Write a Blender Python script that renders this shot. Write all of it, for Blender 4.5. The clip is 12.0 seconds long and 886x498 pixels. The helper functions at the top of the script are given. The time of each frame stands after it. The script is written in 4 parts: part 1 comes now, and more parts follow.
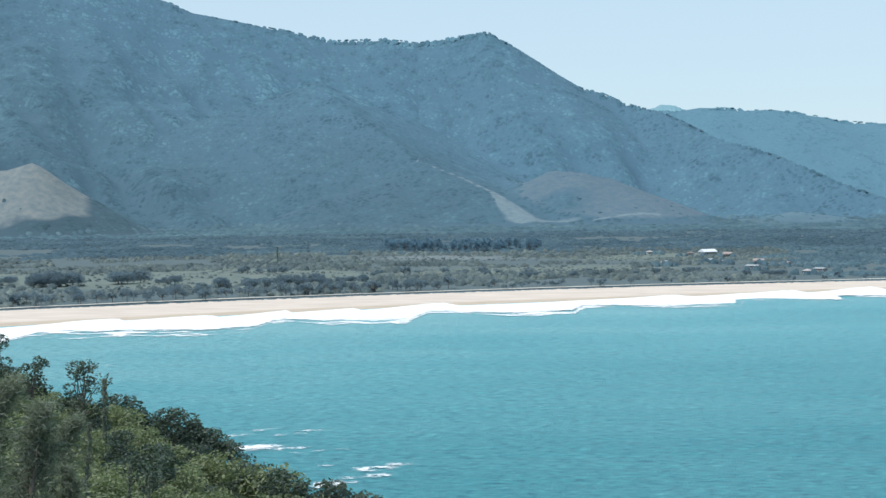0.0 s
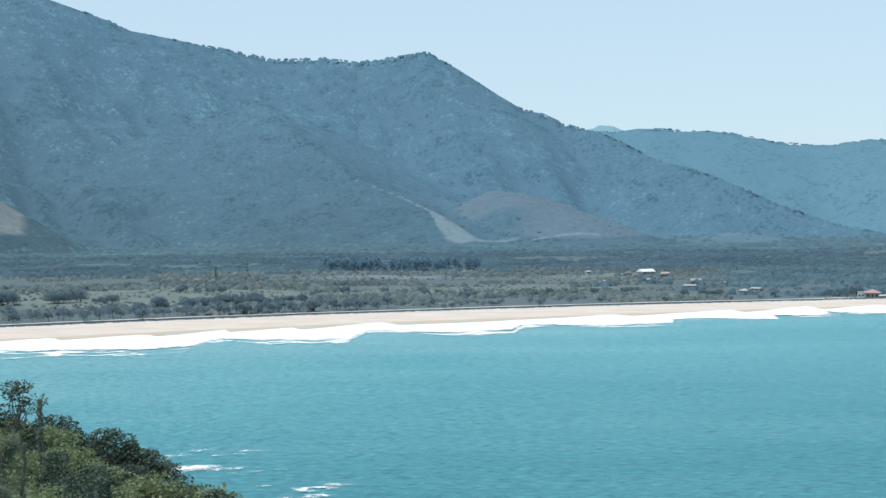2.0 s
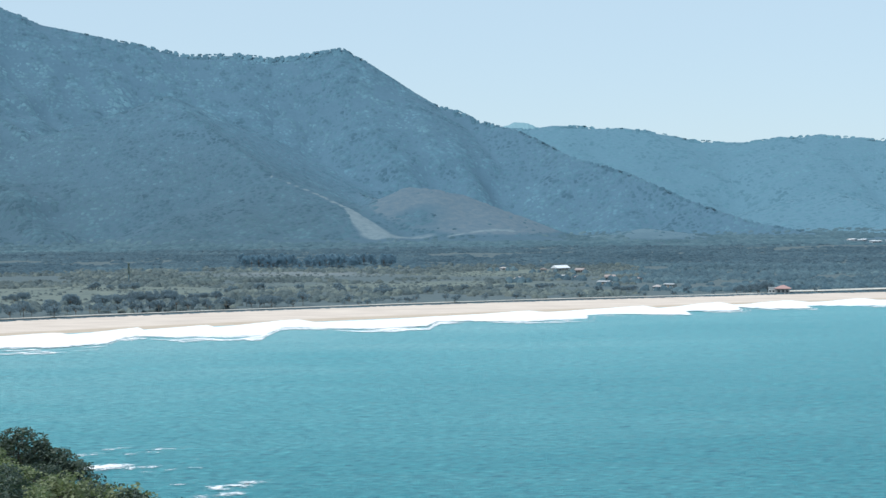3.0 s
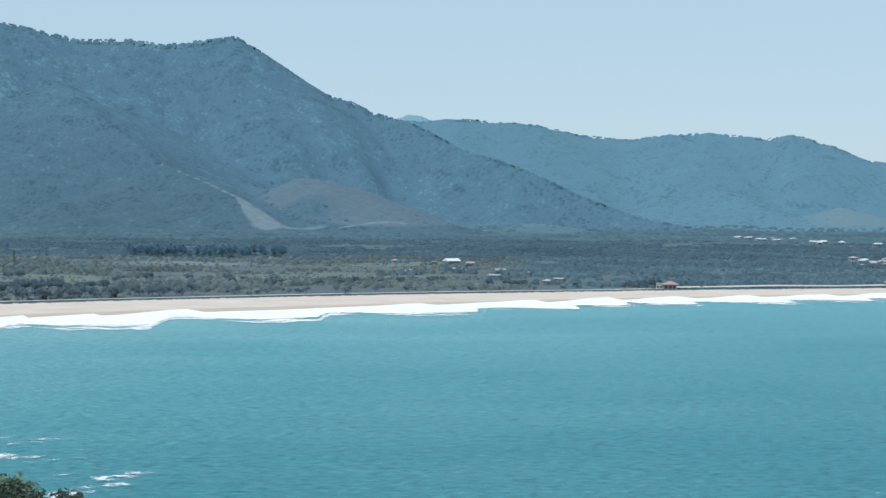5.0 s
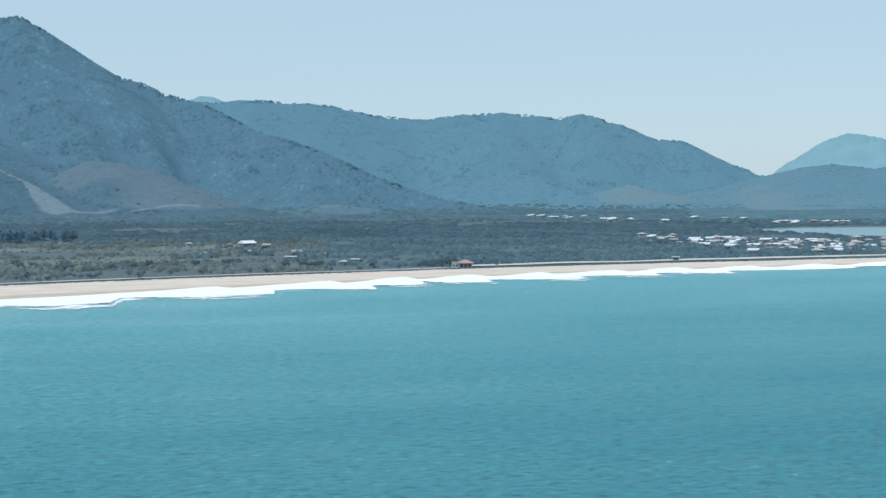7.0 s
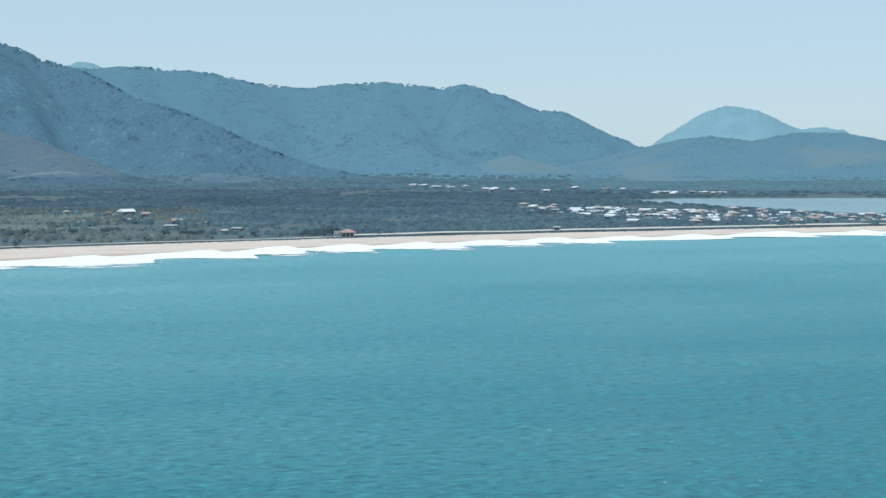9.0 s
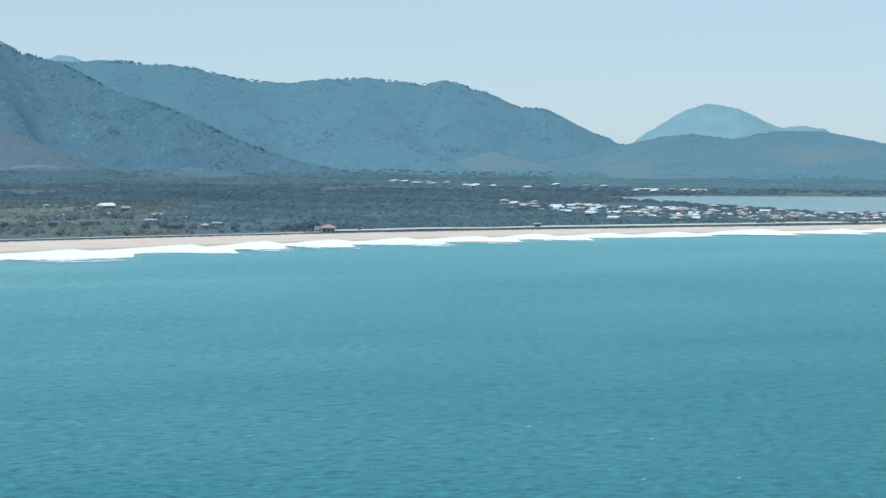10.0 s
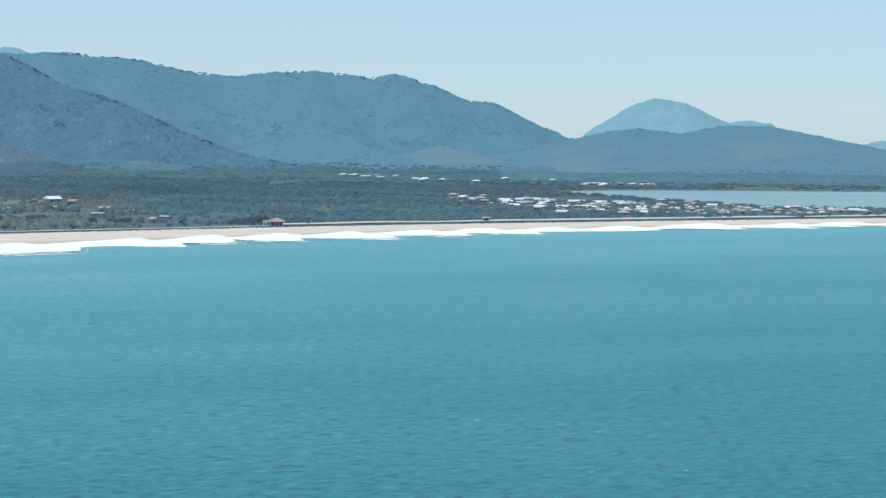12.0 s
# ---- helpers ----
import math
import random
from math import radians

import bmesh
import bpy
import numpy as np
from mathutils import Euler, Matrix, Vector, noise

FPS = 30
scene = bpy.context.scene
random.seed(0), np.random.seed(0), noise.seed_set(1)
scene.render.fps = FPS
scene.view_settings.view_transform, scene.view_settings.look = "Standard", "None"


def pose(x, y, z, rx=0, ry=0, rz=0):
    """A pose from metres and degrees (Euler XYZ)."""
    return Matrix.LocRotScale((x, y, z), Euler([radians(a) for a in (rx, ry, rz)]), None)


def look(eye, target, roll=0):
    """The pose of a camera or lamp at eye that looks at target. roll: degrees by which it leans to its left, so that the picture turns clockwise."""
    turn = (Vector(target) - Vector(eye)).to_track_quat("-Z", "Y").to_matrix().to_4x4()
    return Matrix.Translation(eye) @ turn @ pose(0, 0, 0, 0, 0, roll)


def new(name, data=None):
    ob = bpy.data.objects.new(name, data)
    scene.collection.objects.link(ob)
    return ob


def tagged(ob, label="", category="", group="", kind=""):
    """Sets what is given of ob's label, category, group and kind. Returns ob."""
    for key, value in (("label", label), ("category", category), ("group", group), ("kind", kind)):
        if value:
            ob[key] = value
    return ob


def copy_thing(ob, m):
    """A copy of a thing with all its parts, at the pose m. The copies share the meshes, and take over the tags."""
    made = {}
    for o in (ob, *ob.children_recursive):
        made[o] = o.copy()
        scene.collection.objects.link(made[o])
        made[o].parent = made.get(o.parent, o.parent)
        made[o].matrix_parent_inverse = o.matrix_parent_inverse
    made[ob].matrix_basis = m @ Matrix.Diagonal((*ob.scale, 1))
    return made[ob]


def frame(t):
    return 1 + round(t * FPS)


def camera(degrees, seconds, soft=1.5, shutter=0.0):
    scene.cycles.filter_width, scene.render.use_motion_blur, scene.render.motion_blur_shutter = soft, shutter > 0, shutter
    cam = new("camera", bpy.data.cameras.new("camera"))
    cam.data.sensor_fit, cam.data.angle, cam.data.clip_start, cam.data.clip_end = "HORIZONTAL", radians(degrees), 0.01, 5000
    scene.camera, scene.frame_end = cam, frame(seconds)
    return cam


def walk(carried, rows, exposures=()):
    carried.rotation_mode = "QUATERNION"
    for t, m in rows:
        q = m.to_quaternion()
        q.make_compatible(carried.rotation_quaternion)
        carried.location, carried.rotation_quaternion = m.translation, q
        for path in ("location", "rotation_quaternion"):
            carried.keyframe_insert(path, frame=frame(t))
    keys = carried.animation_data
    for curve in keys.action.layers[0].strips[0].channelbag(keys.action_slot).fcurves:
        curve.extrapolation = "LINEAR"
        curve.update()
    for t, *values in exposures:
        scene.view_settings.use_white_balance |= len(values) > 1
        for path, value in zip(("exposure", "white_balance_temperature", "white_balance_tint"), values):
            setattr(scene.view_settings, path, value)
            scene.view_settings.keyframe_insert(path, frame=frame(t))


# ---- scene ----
import functools

# A surf beach, wooded hills and a lagoon town, seen from a headland look-out.
# The eye stands at x = y = 0; bearings are degrees clockwise from +y.
EYE_Z = 40.0
cam = camera(31.35, 12.0, soft=1.5)

# seconds, bearing, tilt above level, lean
PATH = [
    (0, 0.000, -1.829, -0.751), (0.5, 0.177, -1.380, -0.411), (1, 0.599, -1.301, -0.409),
    (1.5, 1.195, -1.391, -0.555), (2, 2.209, -1.146, -0.591), (2.5, 4.177, -1.283, -0.700),
    (4.3, 7.185, -1.199, -0.189), (4.5, 7.966, -1.197, -0.220), (5, 9.213, -1.592, 0.376),
    (5.5, 10.836, -2.181, 0.009), (6, 12.777, -2.599, -0.183), (6.5, 14.940, -2.409, -0.085),
    (7, 16.602, -2.284, -0.284), (7.5, 17.963, -2.455, -0.232), (7.7, 18.466, -2.742, 0.248),
    (9.3, 21.100, -3.516, 0.113), (9.5, 21.126, -3.588, 0.327), (10, 21.582, -3.537, 0.493),
    (10.5, 22.311, -4.113, 0.741), (11, 23.428, -4.412, 1.206), (11.5, 23.073, -3.989, 0.445),
    (12, 23.443, -3.744, 0.652),
]
walk(cam, [(t, pose(0, 0, EYE_Z, 90 + tilt, 0, -bearing) @ pose(0, 0, 0, 0, 0, lean))
           for t, bearing, tilt, lean in PATH], [(0, 0.3, 6100, 12), (2.5, 0.28, 6060, 12), (5.5, 0.05, 5920, 11), (9.0, 0.07, 5900, 10), (12, 0.09, 5880, 10)])

# ---- light: high sun to the left of the bay, pale clear sky ----
SUN_ELEVATION, SUN_BEARING = 60.0, 236.0
world = bpy.data.worlds.new("sky")
scene.world = world
world.use_nodes = True
wn = world.node_tree.nodes
sky = wn.new("ShaderNodeTexSky")
sky.sky_type = "NISHITA"
sky.sun_disc = False
sky.sun_elevation = radians(SUN_ELEVATION)
sky.sun_rotation = radians(SUN_BEARING)
sky.air_density, sky.dust_density, sky.ozone_density = 1.0, 0.3, 4.0
wn["Background"].inputs["Strength"].default_value = 0.12
# sea haze evens the sky out to a pale blue
haze = wn.new("ShaderNodeMix")
haze.data_type = "RGBA"
haze.inputs[0].default_value = 0.78
haze.inputs[7].default_value = (4.15, 5.2, 5.5, 1)
world.node_tree.links.new(sky.outputs[0], haze.inputs[6])
world.node_tree.links.new(haze.outputs[2], wn["Background"].inputs["Color"])
sun = new("sun", bpy.data.lights.new("sun", "SUN"))
sun.data.energy, sun.data.angle, sun.data.color = 2.6, radians(0.5), (1.0, 0.95, 0.87)
sun_way = Vector((math.sin(radians(SUN_BEARING)) * math.cos(radians(SUN_ELEVATION)),
                  math.cos(radians(SUN_BEARING)) * math.cos(radians(SUN_ELEVATION)),
                  math.sin(radians(SUN_ELEVATION))))
sun.matrix_basis = look(sun_way * 100, (0, 0, 0))


# ---- helpers ----
rng = np.random.default_rng(7)


def lattice(ix, iy, seed):
    h = np.sin(ix * 127.1 + iy * 311.7 + seed * 74.7) * 43758.5453
    return h - np.floor(h)


def value_noise(x, y, seed=0):
    """Smooth noise, 0 to 1, one wave a metre."""
    x, y = np.asarray(x, float), np.asarray(y, float)
    ix, iy = np.floor(x), np.floor(y)
    fx, fy = x - ix, y - iy
    fx, fy = fx * fx * (3 - 2 * fx), fy * fy * (3 - 2 * fy)
    a = lattice(ix, iy, seed) * (1 - fx) + lattice(ix + 1, iy, seed) * fx
    b = lattice(ix, iy + 1, seed) * (1 - fx) + lattice(ix + 1, iy + 1, seed) * fx
    return a * (1 - fy) + b * fy


def fbm(x, y, size, octaves=4, seed=0):
    """Layered noise, about -1 to 1, with its largest waves size metres long."""
    x, y = np.asarray(x, float) / size, np.asarray(y, float) / size
    total, weight = 0.0, 1.0
    for i in range(octaves):
        total = total + weight * (value_noise(x, y, seed + i) * 2 - 1)
        x, y, weight = x * 2.03 + 7.1, y * 2.03 + 3.3, weight * 0.5
    return total / 1.6


def step(a, b, v):
    t = np.clip((np.asarray(v, float) - a) / (b - a), 0, 1)
    return t * t * (3 - 2 * t)


def polar(bearing, distance):
    b = np.radians(bearing)
    return distance * np.sin(b), distance * np.cos(b)


def raw_mesh(name, verts, faces, smooth=True):
    """A mesh from arrays: faces is one array (n, 3 or 4) or a list of them."""
    me = bpy.data.meshes.new(name)
    groups = faces if isinstance(faces, list) else [faces]
    groups = [np.asarray(g, np.int32) for g in groups if len(g)]
    loops = np.concatenate([g.ravel() for g in groups])
    sizes = np.concatenate([np.full(len(g), g.shape[1], np.int32) for g in groups])
    starts = np.concatenate([[0], np.cumsum(sizes)[:-1]]).astype(np.int32)
    me.vertices.add(len(verts))
    me.vertices.foreach_set("co", np.asarray(verts, np.float32).ravel())
    me.loops.add(len(loops))
    me.loops.foreach_set("vertex_index", loops)
    me.polygons.add(len(sizes))
    me.polygons.foreach_set("loop_start", starts)
    me.polygons.foreach_set("use_smooth", np.full(len(sizes), smooth))
    me.update(calc_edges=True)
    return me


def part(name, data, material, parent=None, label=""):
    """ONE mesh object from a bmesh or a mesh, under its thing."""
    if isinstance(data, bmesh.types.BMesh):
        me = bpy.data.meshes.new(name)
        data.to_mesh(me)
        data.free()
    else:
        me = data
    if material and not me.materials:
        me.materials.append(material)
    ob = new(name, me)
    if parent:
        ob.parent = parent
    if label:
        tagged(ob, label)
    return ob


def grid_faces(nx, ny):
    i = np.arange(nx * ny).reshape(ny, nx)
    return np.stack([i[:-1, :-1], i[:-1, 1:], i[1:, 1:], i[1:, :-1]], -1).reshape(-1, 4)


# ---- materials ----
def material(name, build):
    m = bpy.data.materials.new(name)
    m.use_nodes = True
    t = m.node_tree
    build(t.nodes, t.links, t.nodes["Principled BSDF"])
    return m


def ramp_node(n, l, source, stops):
    r = n.new("ShaderNodeValToRGB")
    while len(r.color_ramp.elements) < len(stops):
        r.color_ramp.elements.new(0.5)
    for e, (at, c) in zip(r.color_ramp.elements, stops):
        e.position, e.color = at, (*c, 1)
    l.new(source, r.inputs[0])
    return r.outputs[0]


def noise_node(n, l, scale, detail=4, rough=0.55, stretch=None):
    t = n.new("ShaderNodeTexNoise")
    t.inputs["Scale"].default_value, t.inputs["Detail"].default_value = scale, detail
    t.inputs["Roughness"].default_value = rough
    g = n.new("ShaderNodeNewGeometry")
    if stretch:
        mp = n.new("ShaderNodeMapping")
        mp.inputs["Scale"].default_value = stretch[:3]
        if len(stretch) > 3:
            mp.inputs["Rotation"].default_value = (0, 0, radians(stretch[3]))
        l.new(g.outputs["Position"], mp.inputs[0])
        l.new(mp.outputs[0], t.inputs["Vector"])
    else:
        l.new(g.outputs["Position"], t.inputs["Vector"])
    return t.outputs["Fac"]


def blend(n, l, fac, a, b, mode="MIX"):
    m = n.new("ShaderNodeMix")
    m.data_type, m.blend_type = "RGBA", mode
    for value, socket in ((fac, m.inputs[0]), (a, m.inputs[6]), (b, m.inputs[7])):
        if isinstance(value, (int, float)):
            socket.default_value = value
        elif isinstance(value, tuple):
            socket.default_value = (*value, 1)
        else:
            l.new(value, socket)
    return m.outputs[2]


def maths(n, l, kind, a, b=0.0):
    m = n.new("ShaderNodeMath")
    m.operation = kind
    for value, socket in ((a, m.inputs[0]), (b, m.inputs[1])):
        if isinstance(value, (int, float)):
            socket.default_value = value
        else:
            l.new(value, socket)
    return m.outputs[0]


def bump(n, l, bsdf, height, strength, distance, normal=None):
    b = n.new("ShaderNodeBump")
    b.inputs["Strength"].default_value, b.inputs["Distance"].default_value = strength, distance
    l.new(height, b.inputs["Height"])
    if normal:
        l.new(normal, b.inputs["Normal"])
    l.new(b.outputs[0], bsdf.inputs["Normal"])


def attribute(n, name):
    a = n.new("ShaderNodeAttribute")
    a.attribute_name = name
    return a.outputs["Fac"]


def plain(name, colour, rough=0.7, vary=0.12, scale=1.5, metal=0.0):
    """A surface of one colour with stains and grain."""
    def build(n, l, b):
        dark = tuple(c * (1 - vary) for c in colour)
        light = tuple(min(1, c * (1 + vary)) for c in colour)
        c = ramp_node(n, l, noise_node(n, l, scale, 6), [(0.3, dark), (0.7, light)])
        l.new(c, b.inputs["Base Color"])
        b.inputs["Roughness"].default_value, b.inputs["Metallic"].default_value = rough, metal
        bump(n, l, b, noise_node(n, l, scale * 6, 4), 0.25, 0.02)
    return material(name, build)


def haze_belt(n, l, haze_fall):
    """Painted distance haze: thin near the coast, full inland, with a ragged border."""
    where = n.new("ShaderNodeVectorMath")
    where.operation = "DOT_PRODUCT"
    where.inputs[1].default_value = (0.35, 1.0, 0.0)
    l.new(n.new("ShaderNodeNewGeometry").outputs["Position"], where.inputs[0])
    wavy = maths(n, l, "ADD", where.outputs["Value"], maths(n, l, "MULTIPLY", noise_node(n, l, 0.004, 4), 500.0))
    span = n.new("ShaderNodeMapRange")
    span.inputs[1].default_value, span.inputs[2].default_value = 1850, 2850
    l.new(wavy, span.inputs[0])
    return ramp_node(n, l, span.outputs[0], [(0.0, (1 - 0.95 * haze_fall, 1 - 1.05 * haze_fall, 1 - 1.15 * haze_fall)), (1.0, (1.0, 1.0, 1.0))])


def foliage(name, dark, mid, light, patch=0.02, sheen=0.0, rough=0.65, glow=0.0, vary=1.0, mottle=0.0, haze_fall=0.0, stands=0.0, canopy=0.0, thin_tint=(1.2, 1.35, 0.7)):
    """Leaves: every clump has its own tint, in larger patches; thin enough to let light through.
    haze_fall: how far the painted distance haze thins towards the coast; stands: wide patches of other trees;
    canopy: how far the shading normals are bent upward, which evens out the shade on crown sides."""
    def build(n, l, b):
        g = n.new("ShaderNodeNewGeometry")
        each = ramp_node(n, l, g.outputs["Random Per Island"], [(0.0, dark), (0.55, mid), (1.0, light)])
        wide = ramp_node(n, l, noise_node(n, l, patch, 5), [(0.3, (1 - 0.32 * vary, 1 - 0.3 * vary, 1 - 0.3 * vary)), (0.7, (1 + 0.25 * vary, 1 + 0.22 * vary, 1 + 0.15 * vary))])
        tint = blend(n, l, 1.0, each, wide, "MULTIPLY")
        if stands:
            groves = noise_node(n, l, 0.006, 5, 0.62)
            tint = blend(n, l, 1.0, tint, ramp_node(n, l, groves, [(0.36, (1 - 0.26 * stands, 1 - 0.2 * stands, 1 - 0.2 * stands)), (0.5, (1.0, 1.0, 1.0)), (0.66, (1 + 0.3 * stands, 1 + 0.24 * stands, 1 + 0.16 * stands))]), "MULTIPLY")
        # distance haze put into the colour: deeper near the coast, bluer beyond
        if haze_fall:
            tint = blend(n, l, 1.0, tint, haze_belt(n, l, haze_fall), "MULTIPLY")
        up = None
        # normals bent upward flatten the light and shade on the crowns
        if canopy:
            own, both = n.new("ShaderNodeVectorMath"), n.new("ShaderNodeVectorMath")
            own.operation, both.operation = "SCALE", "ADD"
            own.inputs["Scale"].default_value = 1 - canopy
            both.inputs[1].default_value = (-0.1 * canopy, -0.4 * canopy, 0.9 * canopy)
            l.new(g.outputs["Normal"], own.inputs[0])
            l.new(own.outputs[0], both.inputs[0])
            unit = n.new("ShaderNodeVectorMath")
            unit.operation = "NORMALIZE"
            l.new(both.outputs[0], unit.inputs[0])
            up = unit.outputs[0]
            l.new(up, b.inputs["Normal"])
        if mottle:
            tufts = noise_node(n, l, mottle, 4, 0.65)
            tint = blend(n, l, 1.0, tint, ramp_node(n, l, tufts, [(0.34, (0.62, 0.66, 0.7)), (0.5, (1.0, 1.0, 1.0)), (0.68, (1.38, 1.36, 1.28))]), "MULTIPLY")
            bump(n, l, b, tufts, 0.7, 0.8 if not canopy else 0.2, up)
        l.new(tint, b.inputs["Base Color"])
        b.inputs["Roughness"].default_value = rough
        b.inputs["Specular IOR Level"].default_value = 0.15
        b.inputs["Sheen Weight"].default_value = sheen
        b.inputs["Sheen Roughness"].default_value = 0.6
        if glow:
            thin = n.new("ShaderNodeBsdfTranslucent")
            l.new(blend(n, l, 1.0, each, thin_tint, "MULTIPLY"), thin.inputs["Color"])
            mix = n.new("ShaderNodeMixShader")
            mix.inputs[0].default_value = glow
            l.new(b.outputs[0], mix.inputs[1])
            l.new(thin.outputs[0], mix.inputs[2])
            l.new(mix.outputs[0], n["Material Output"].inputs["Surface"])
    return material(name, build)


def ground_look(n, l, b):
    """Forest floor, pasture, dry grass, bare earth and beach sand by zone."""
    fine, wide = noise_node(n, l, 0.12, 6), noise_node(n, l, 0.012, 5)
    # floor, dry grass, hay and earth are shifted blue to paint in distance haze
    floor = blend(n, l, 1.0, ramp_node(n, l, fine, [(0.3, (0.063, 0.136, 0.192)), (0.7, (0.075, 0.156, 0.215))]), haze_belt(n, l, 0.42), "MULTIPLY")
    grass = ramp_node(n, l, fine, [(0.34, (0.098, 0.128, 0.118)), (0.5, (0.13, 0.163, 0.142)), (0.66, (0.165, 0.193, 0.163))])
    dry = ramp_node(n, l, fine, [(0.34, (0.072, 0.128, 0.17)), (0.5, (0.09, 0.142, 0.179)), (0.66, (0.11, 0.158, 0.188))])
    hay = ramp_node(n, l, fine, [(0.34, (0.118, 0.157, 0.172)), (0.5, (0.155, 0.183, 0.188)), (0.66, (0.19, 0.21, 0.204))])
    earth = ramp_node(n, l, fine, [(0.34, (0.11, 0.17, 0.2)), (0.66, (0.165, 0.222, 0.248))])
    sand = ramp_node(n, l, noise_node(n, l, 0.05, 6, 0.6, (1, 3, 1, -12)),
                     [(0.3, (0.55, 0.46, 0.385)), (0.7, (0.69, 0.59, 0.5))])
    wet = ramp_node(n, l, fine, [(0.3, (0.46, 0.37, 0.28)), (0.7, (0.54, 0.44, 0.34))])
    # far hill ground: stronger haze painted into the colour
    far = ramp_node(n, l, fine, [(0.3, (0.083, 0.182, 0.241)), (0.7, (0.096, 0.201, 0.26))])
    flat = ramp_node(n, l, fine, [(0.3, (0.07, 0.106, 0.117)), (0.7, (0.094, 0.127, 0.13))])
    # open far slopes, their paleness partly haze put into the colour
    pale = ramp_node(n, l, fine, [(0.3, (0.112, 0.192, 0.226)), (0.7, (0.132, 0.208, 0.238))])
    litter = ramp_node(n, l, fine, [(0.3, (0.035, 0.05, 0.02)), (0.7, (0.075, 0.09, 0.035))])
    c = floor
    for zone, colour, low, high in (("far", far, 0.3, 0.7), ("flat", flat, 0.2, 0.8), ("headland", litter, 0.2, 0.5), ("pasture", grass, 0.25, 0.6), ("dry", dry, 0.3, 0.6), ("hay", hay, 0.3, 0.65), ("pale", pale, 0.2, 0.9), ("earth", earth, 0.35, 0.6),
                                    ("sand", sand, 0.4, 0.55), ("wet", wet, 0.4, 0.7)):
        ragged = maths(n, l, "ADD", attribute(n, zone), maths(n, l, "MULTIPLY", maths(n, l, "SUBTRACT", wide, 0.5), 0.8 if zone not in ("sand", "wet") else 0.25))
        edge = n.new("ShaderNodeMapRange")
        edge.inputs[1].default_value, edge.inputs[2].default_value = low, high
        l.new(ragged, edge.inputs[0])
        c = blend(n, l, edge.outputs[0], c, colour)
    l.new(c, b.inputs["Base Color"])
    b.inputs["Roughness"].default_value = 0.9
    bump(n, l, b, noise_node(n, l, 0.5, 6), 0.6, 0.6)


def sea_look(n, l, b):
    """Turquoise water over sand, bluer and darker out in the bay, ruffled by wind; wavelet shading is painted in."""
    swell = noise_node(n, l, 0.05, 3, 0.5, (0.7, 2.4, 1, 14))
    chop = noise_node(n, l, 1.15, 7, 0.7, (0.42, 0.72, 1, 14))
    patches = noise_node(n, l, 0.006, 5, 0.6, (1, 2.6, 1, 16))
    deep = maths(n, l, "ADD", attribute(n, "deep"), maths(n, l, "MULTIPLY", maths(n, l, "SUBTRACT", patches, 0.5), 0.9))
    c = ramp_node(n, l, deep, [(0.0, (0.212, 0.455, 0.48)), (0.3, (0.117, 0.374, 0.412)), (1.0, (0.027, 0.241, 0.29))])
    # lit wavelet faces and shaded troughs are painted into the base colour
    painted_ripples = ramp_node(n, l, chop, [(0.36, (0.3, 0.46, 0.56)), (0.46, (0.9, 0.95, 0.96)), (0.54, (1.03, 1.02, 1.02)), (0.66, (1.8, 1.55, 1.45))])
    c = blend(n, l, 1.0, c, painted_ripples, "MULTIPLY")
    painted_troughs = ramp_node(n, l, noise_node(n, l, 0.55, 3, 0.6, (0.4, 0.75, 1, 10)), [(0.33, (0.4, 0.62, 0.7)), (0.44, (1.0, 1.0, 1.0)), (0.6, (1.0, 1.0, 1.0)), (0.72, (1.3, 1.2, 1.16))])
    c = blend(n, l, 0.7, c, painted_troughs, "MULTIPLY")
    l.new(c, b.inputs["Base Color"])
    b.inputs["Roughness"].default_value, b.inputs["IOR"].default_value = 0.3, 1.33
    b.inputs["Specular IOR Level"].default_value = 0.25
    both = maths(n, l, "ADD", maths(n, l, "MULTIPLY", swell, 2.0), chop)
    bump(n, l, b, both, 1.0, 1.0)


def foam_look(n, l, b, grain=0.38):
    """White water that breaks up into streaks along its edges."""
    fine = noise_node(n, l, grain, 8, 0.72, (0.6, 1.3, 1, 14))
    body = maths(n, l, "ADD", attribute(n, "body"), maths(n, l, "MULTIPLY", maths(n, l, "SUBTRACT", fine, 0.5), 1.7))
    cover = n.new("ShaderNodeMapRange")
    cover.inputs[1].default_value, cover.inputs[2].default_value = 0.42, 0.58
    l.new(body, cover.inputs[0])
    b.inputs["Base Color"].default_value = (0.86, 0.89, 0.90, 1)
    b.inputs["Roughness"].default_value = 0.85
    l.new(cover.outputs[0], b.inputs["Alpha"])
    bump(n, l, b, noise_node(n, l, 0.6, 5), 0.5, 0.4)


def calm_look(n, l, b):
    """Shallow lagoon water, nearly still; its pale colour stands in for reflected sky."""
    # sky reflection is put into the base colour as a lighter blue-grey
    c = ramp_node(n, l, noise_node(n, l, 0.01, 4, 0.5, (0.4, 2, 1, -25)), [(0.3, (0.125, 0.235, 0.262)), (0.7, (0.18, 0.305, 0.33))])
    l.new(c, b.inputs["Base Color"])
    b.inputs["Roughness"].default_value, b.inputs["IOR"].default_value = 0.25, 1.33
    bump(n, l, b, noise_node(n, l, 0.4, 4), 0.3, 0.2)


GROUND = material("ground", ground_look)
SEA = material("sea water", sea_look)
FOAM = material("surf foam", foam_look)
LACE = material("foam lace", functools.partial(foam_look, grain=1.7))
CALM = material("lagoon water", calm_look)
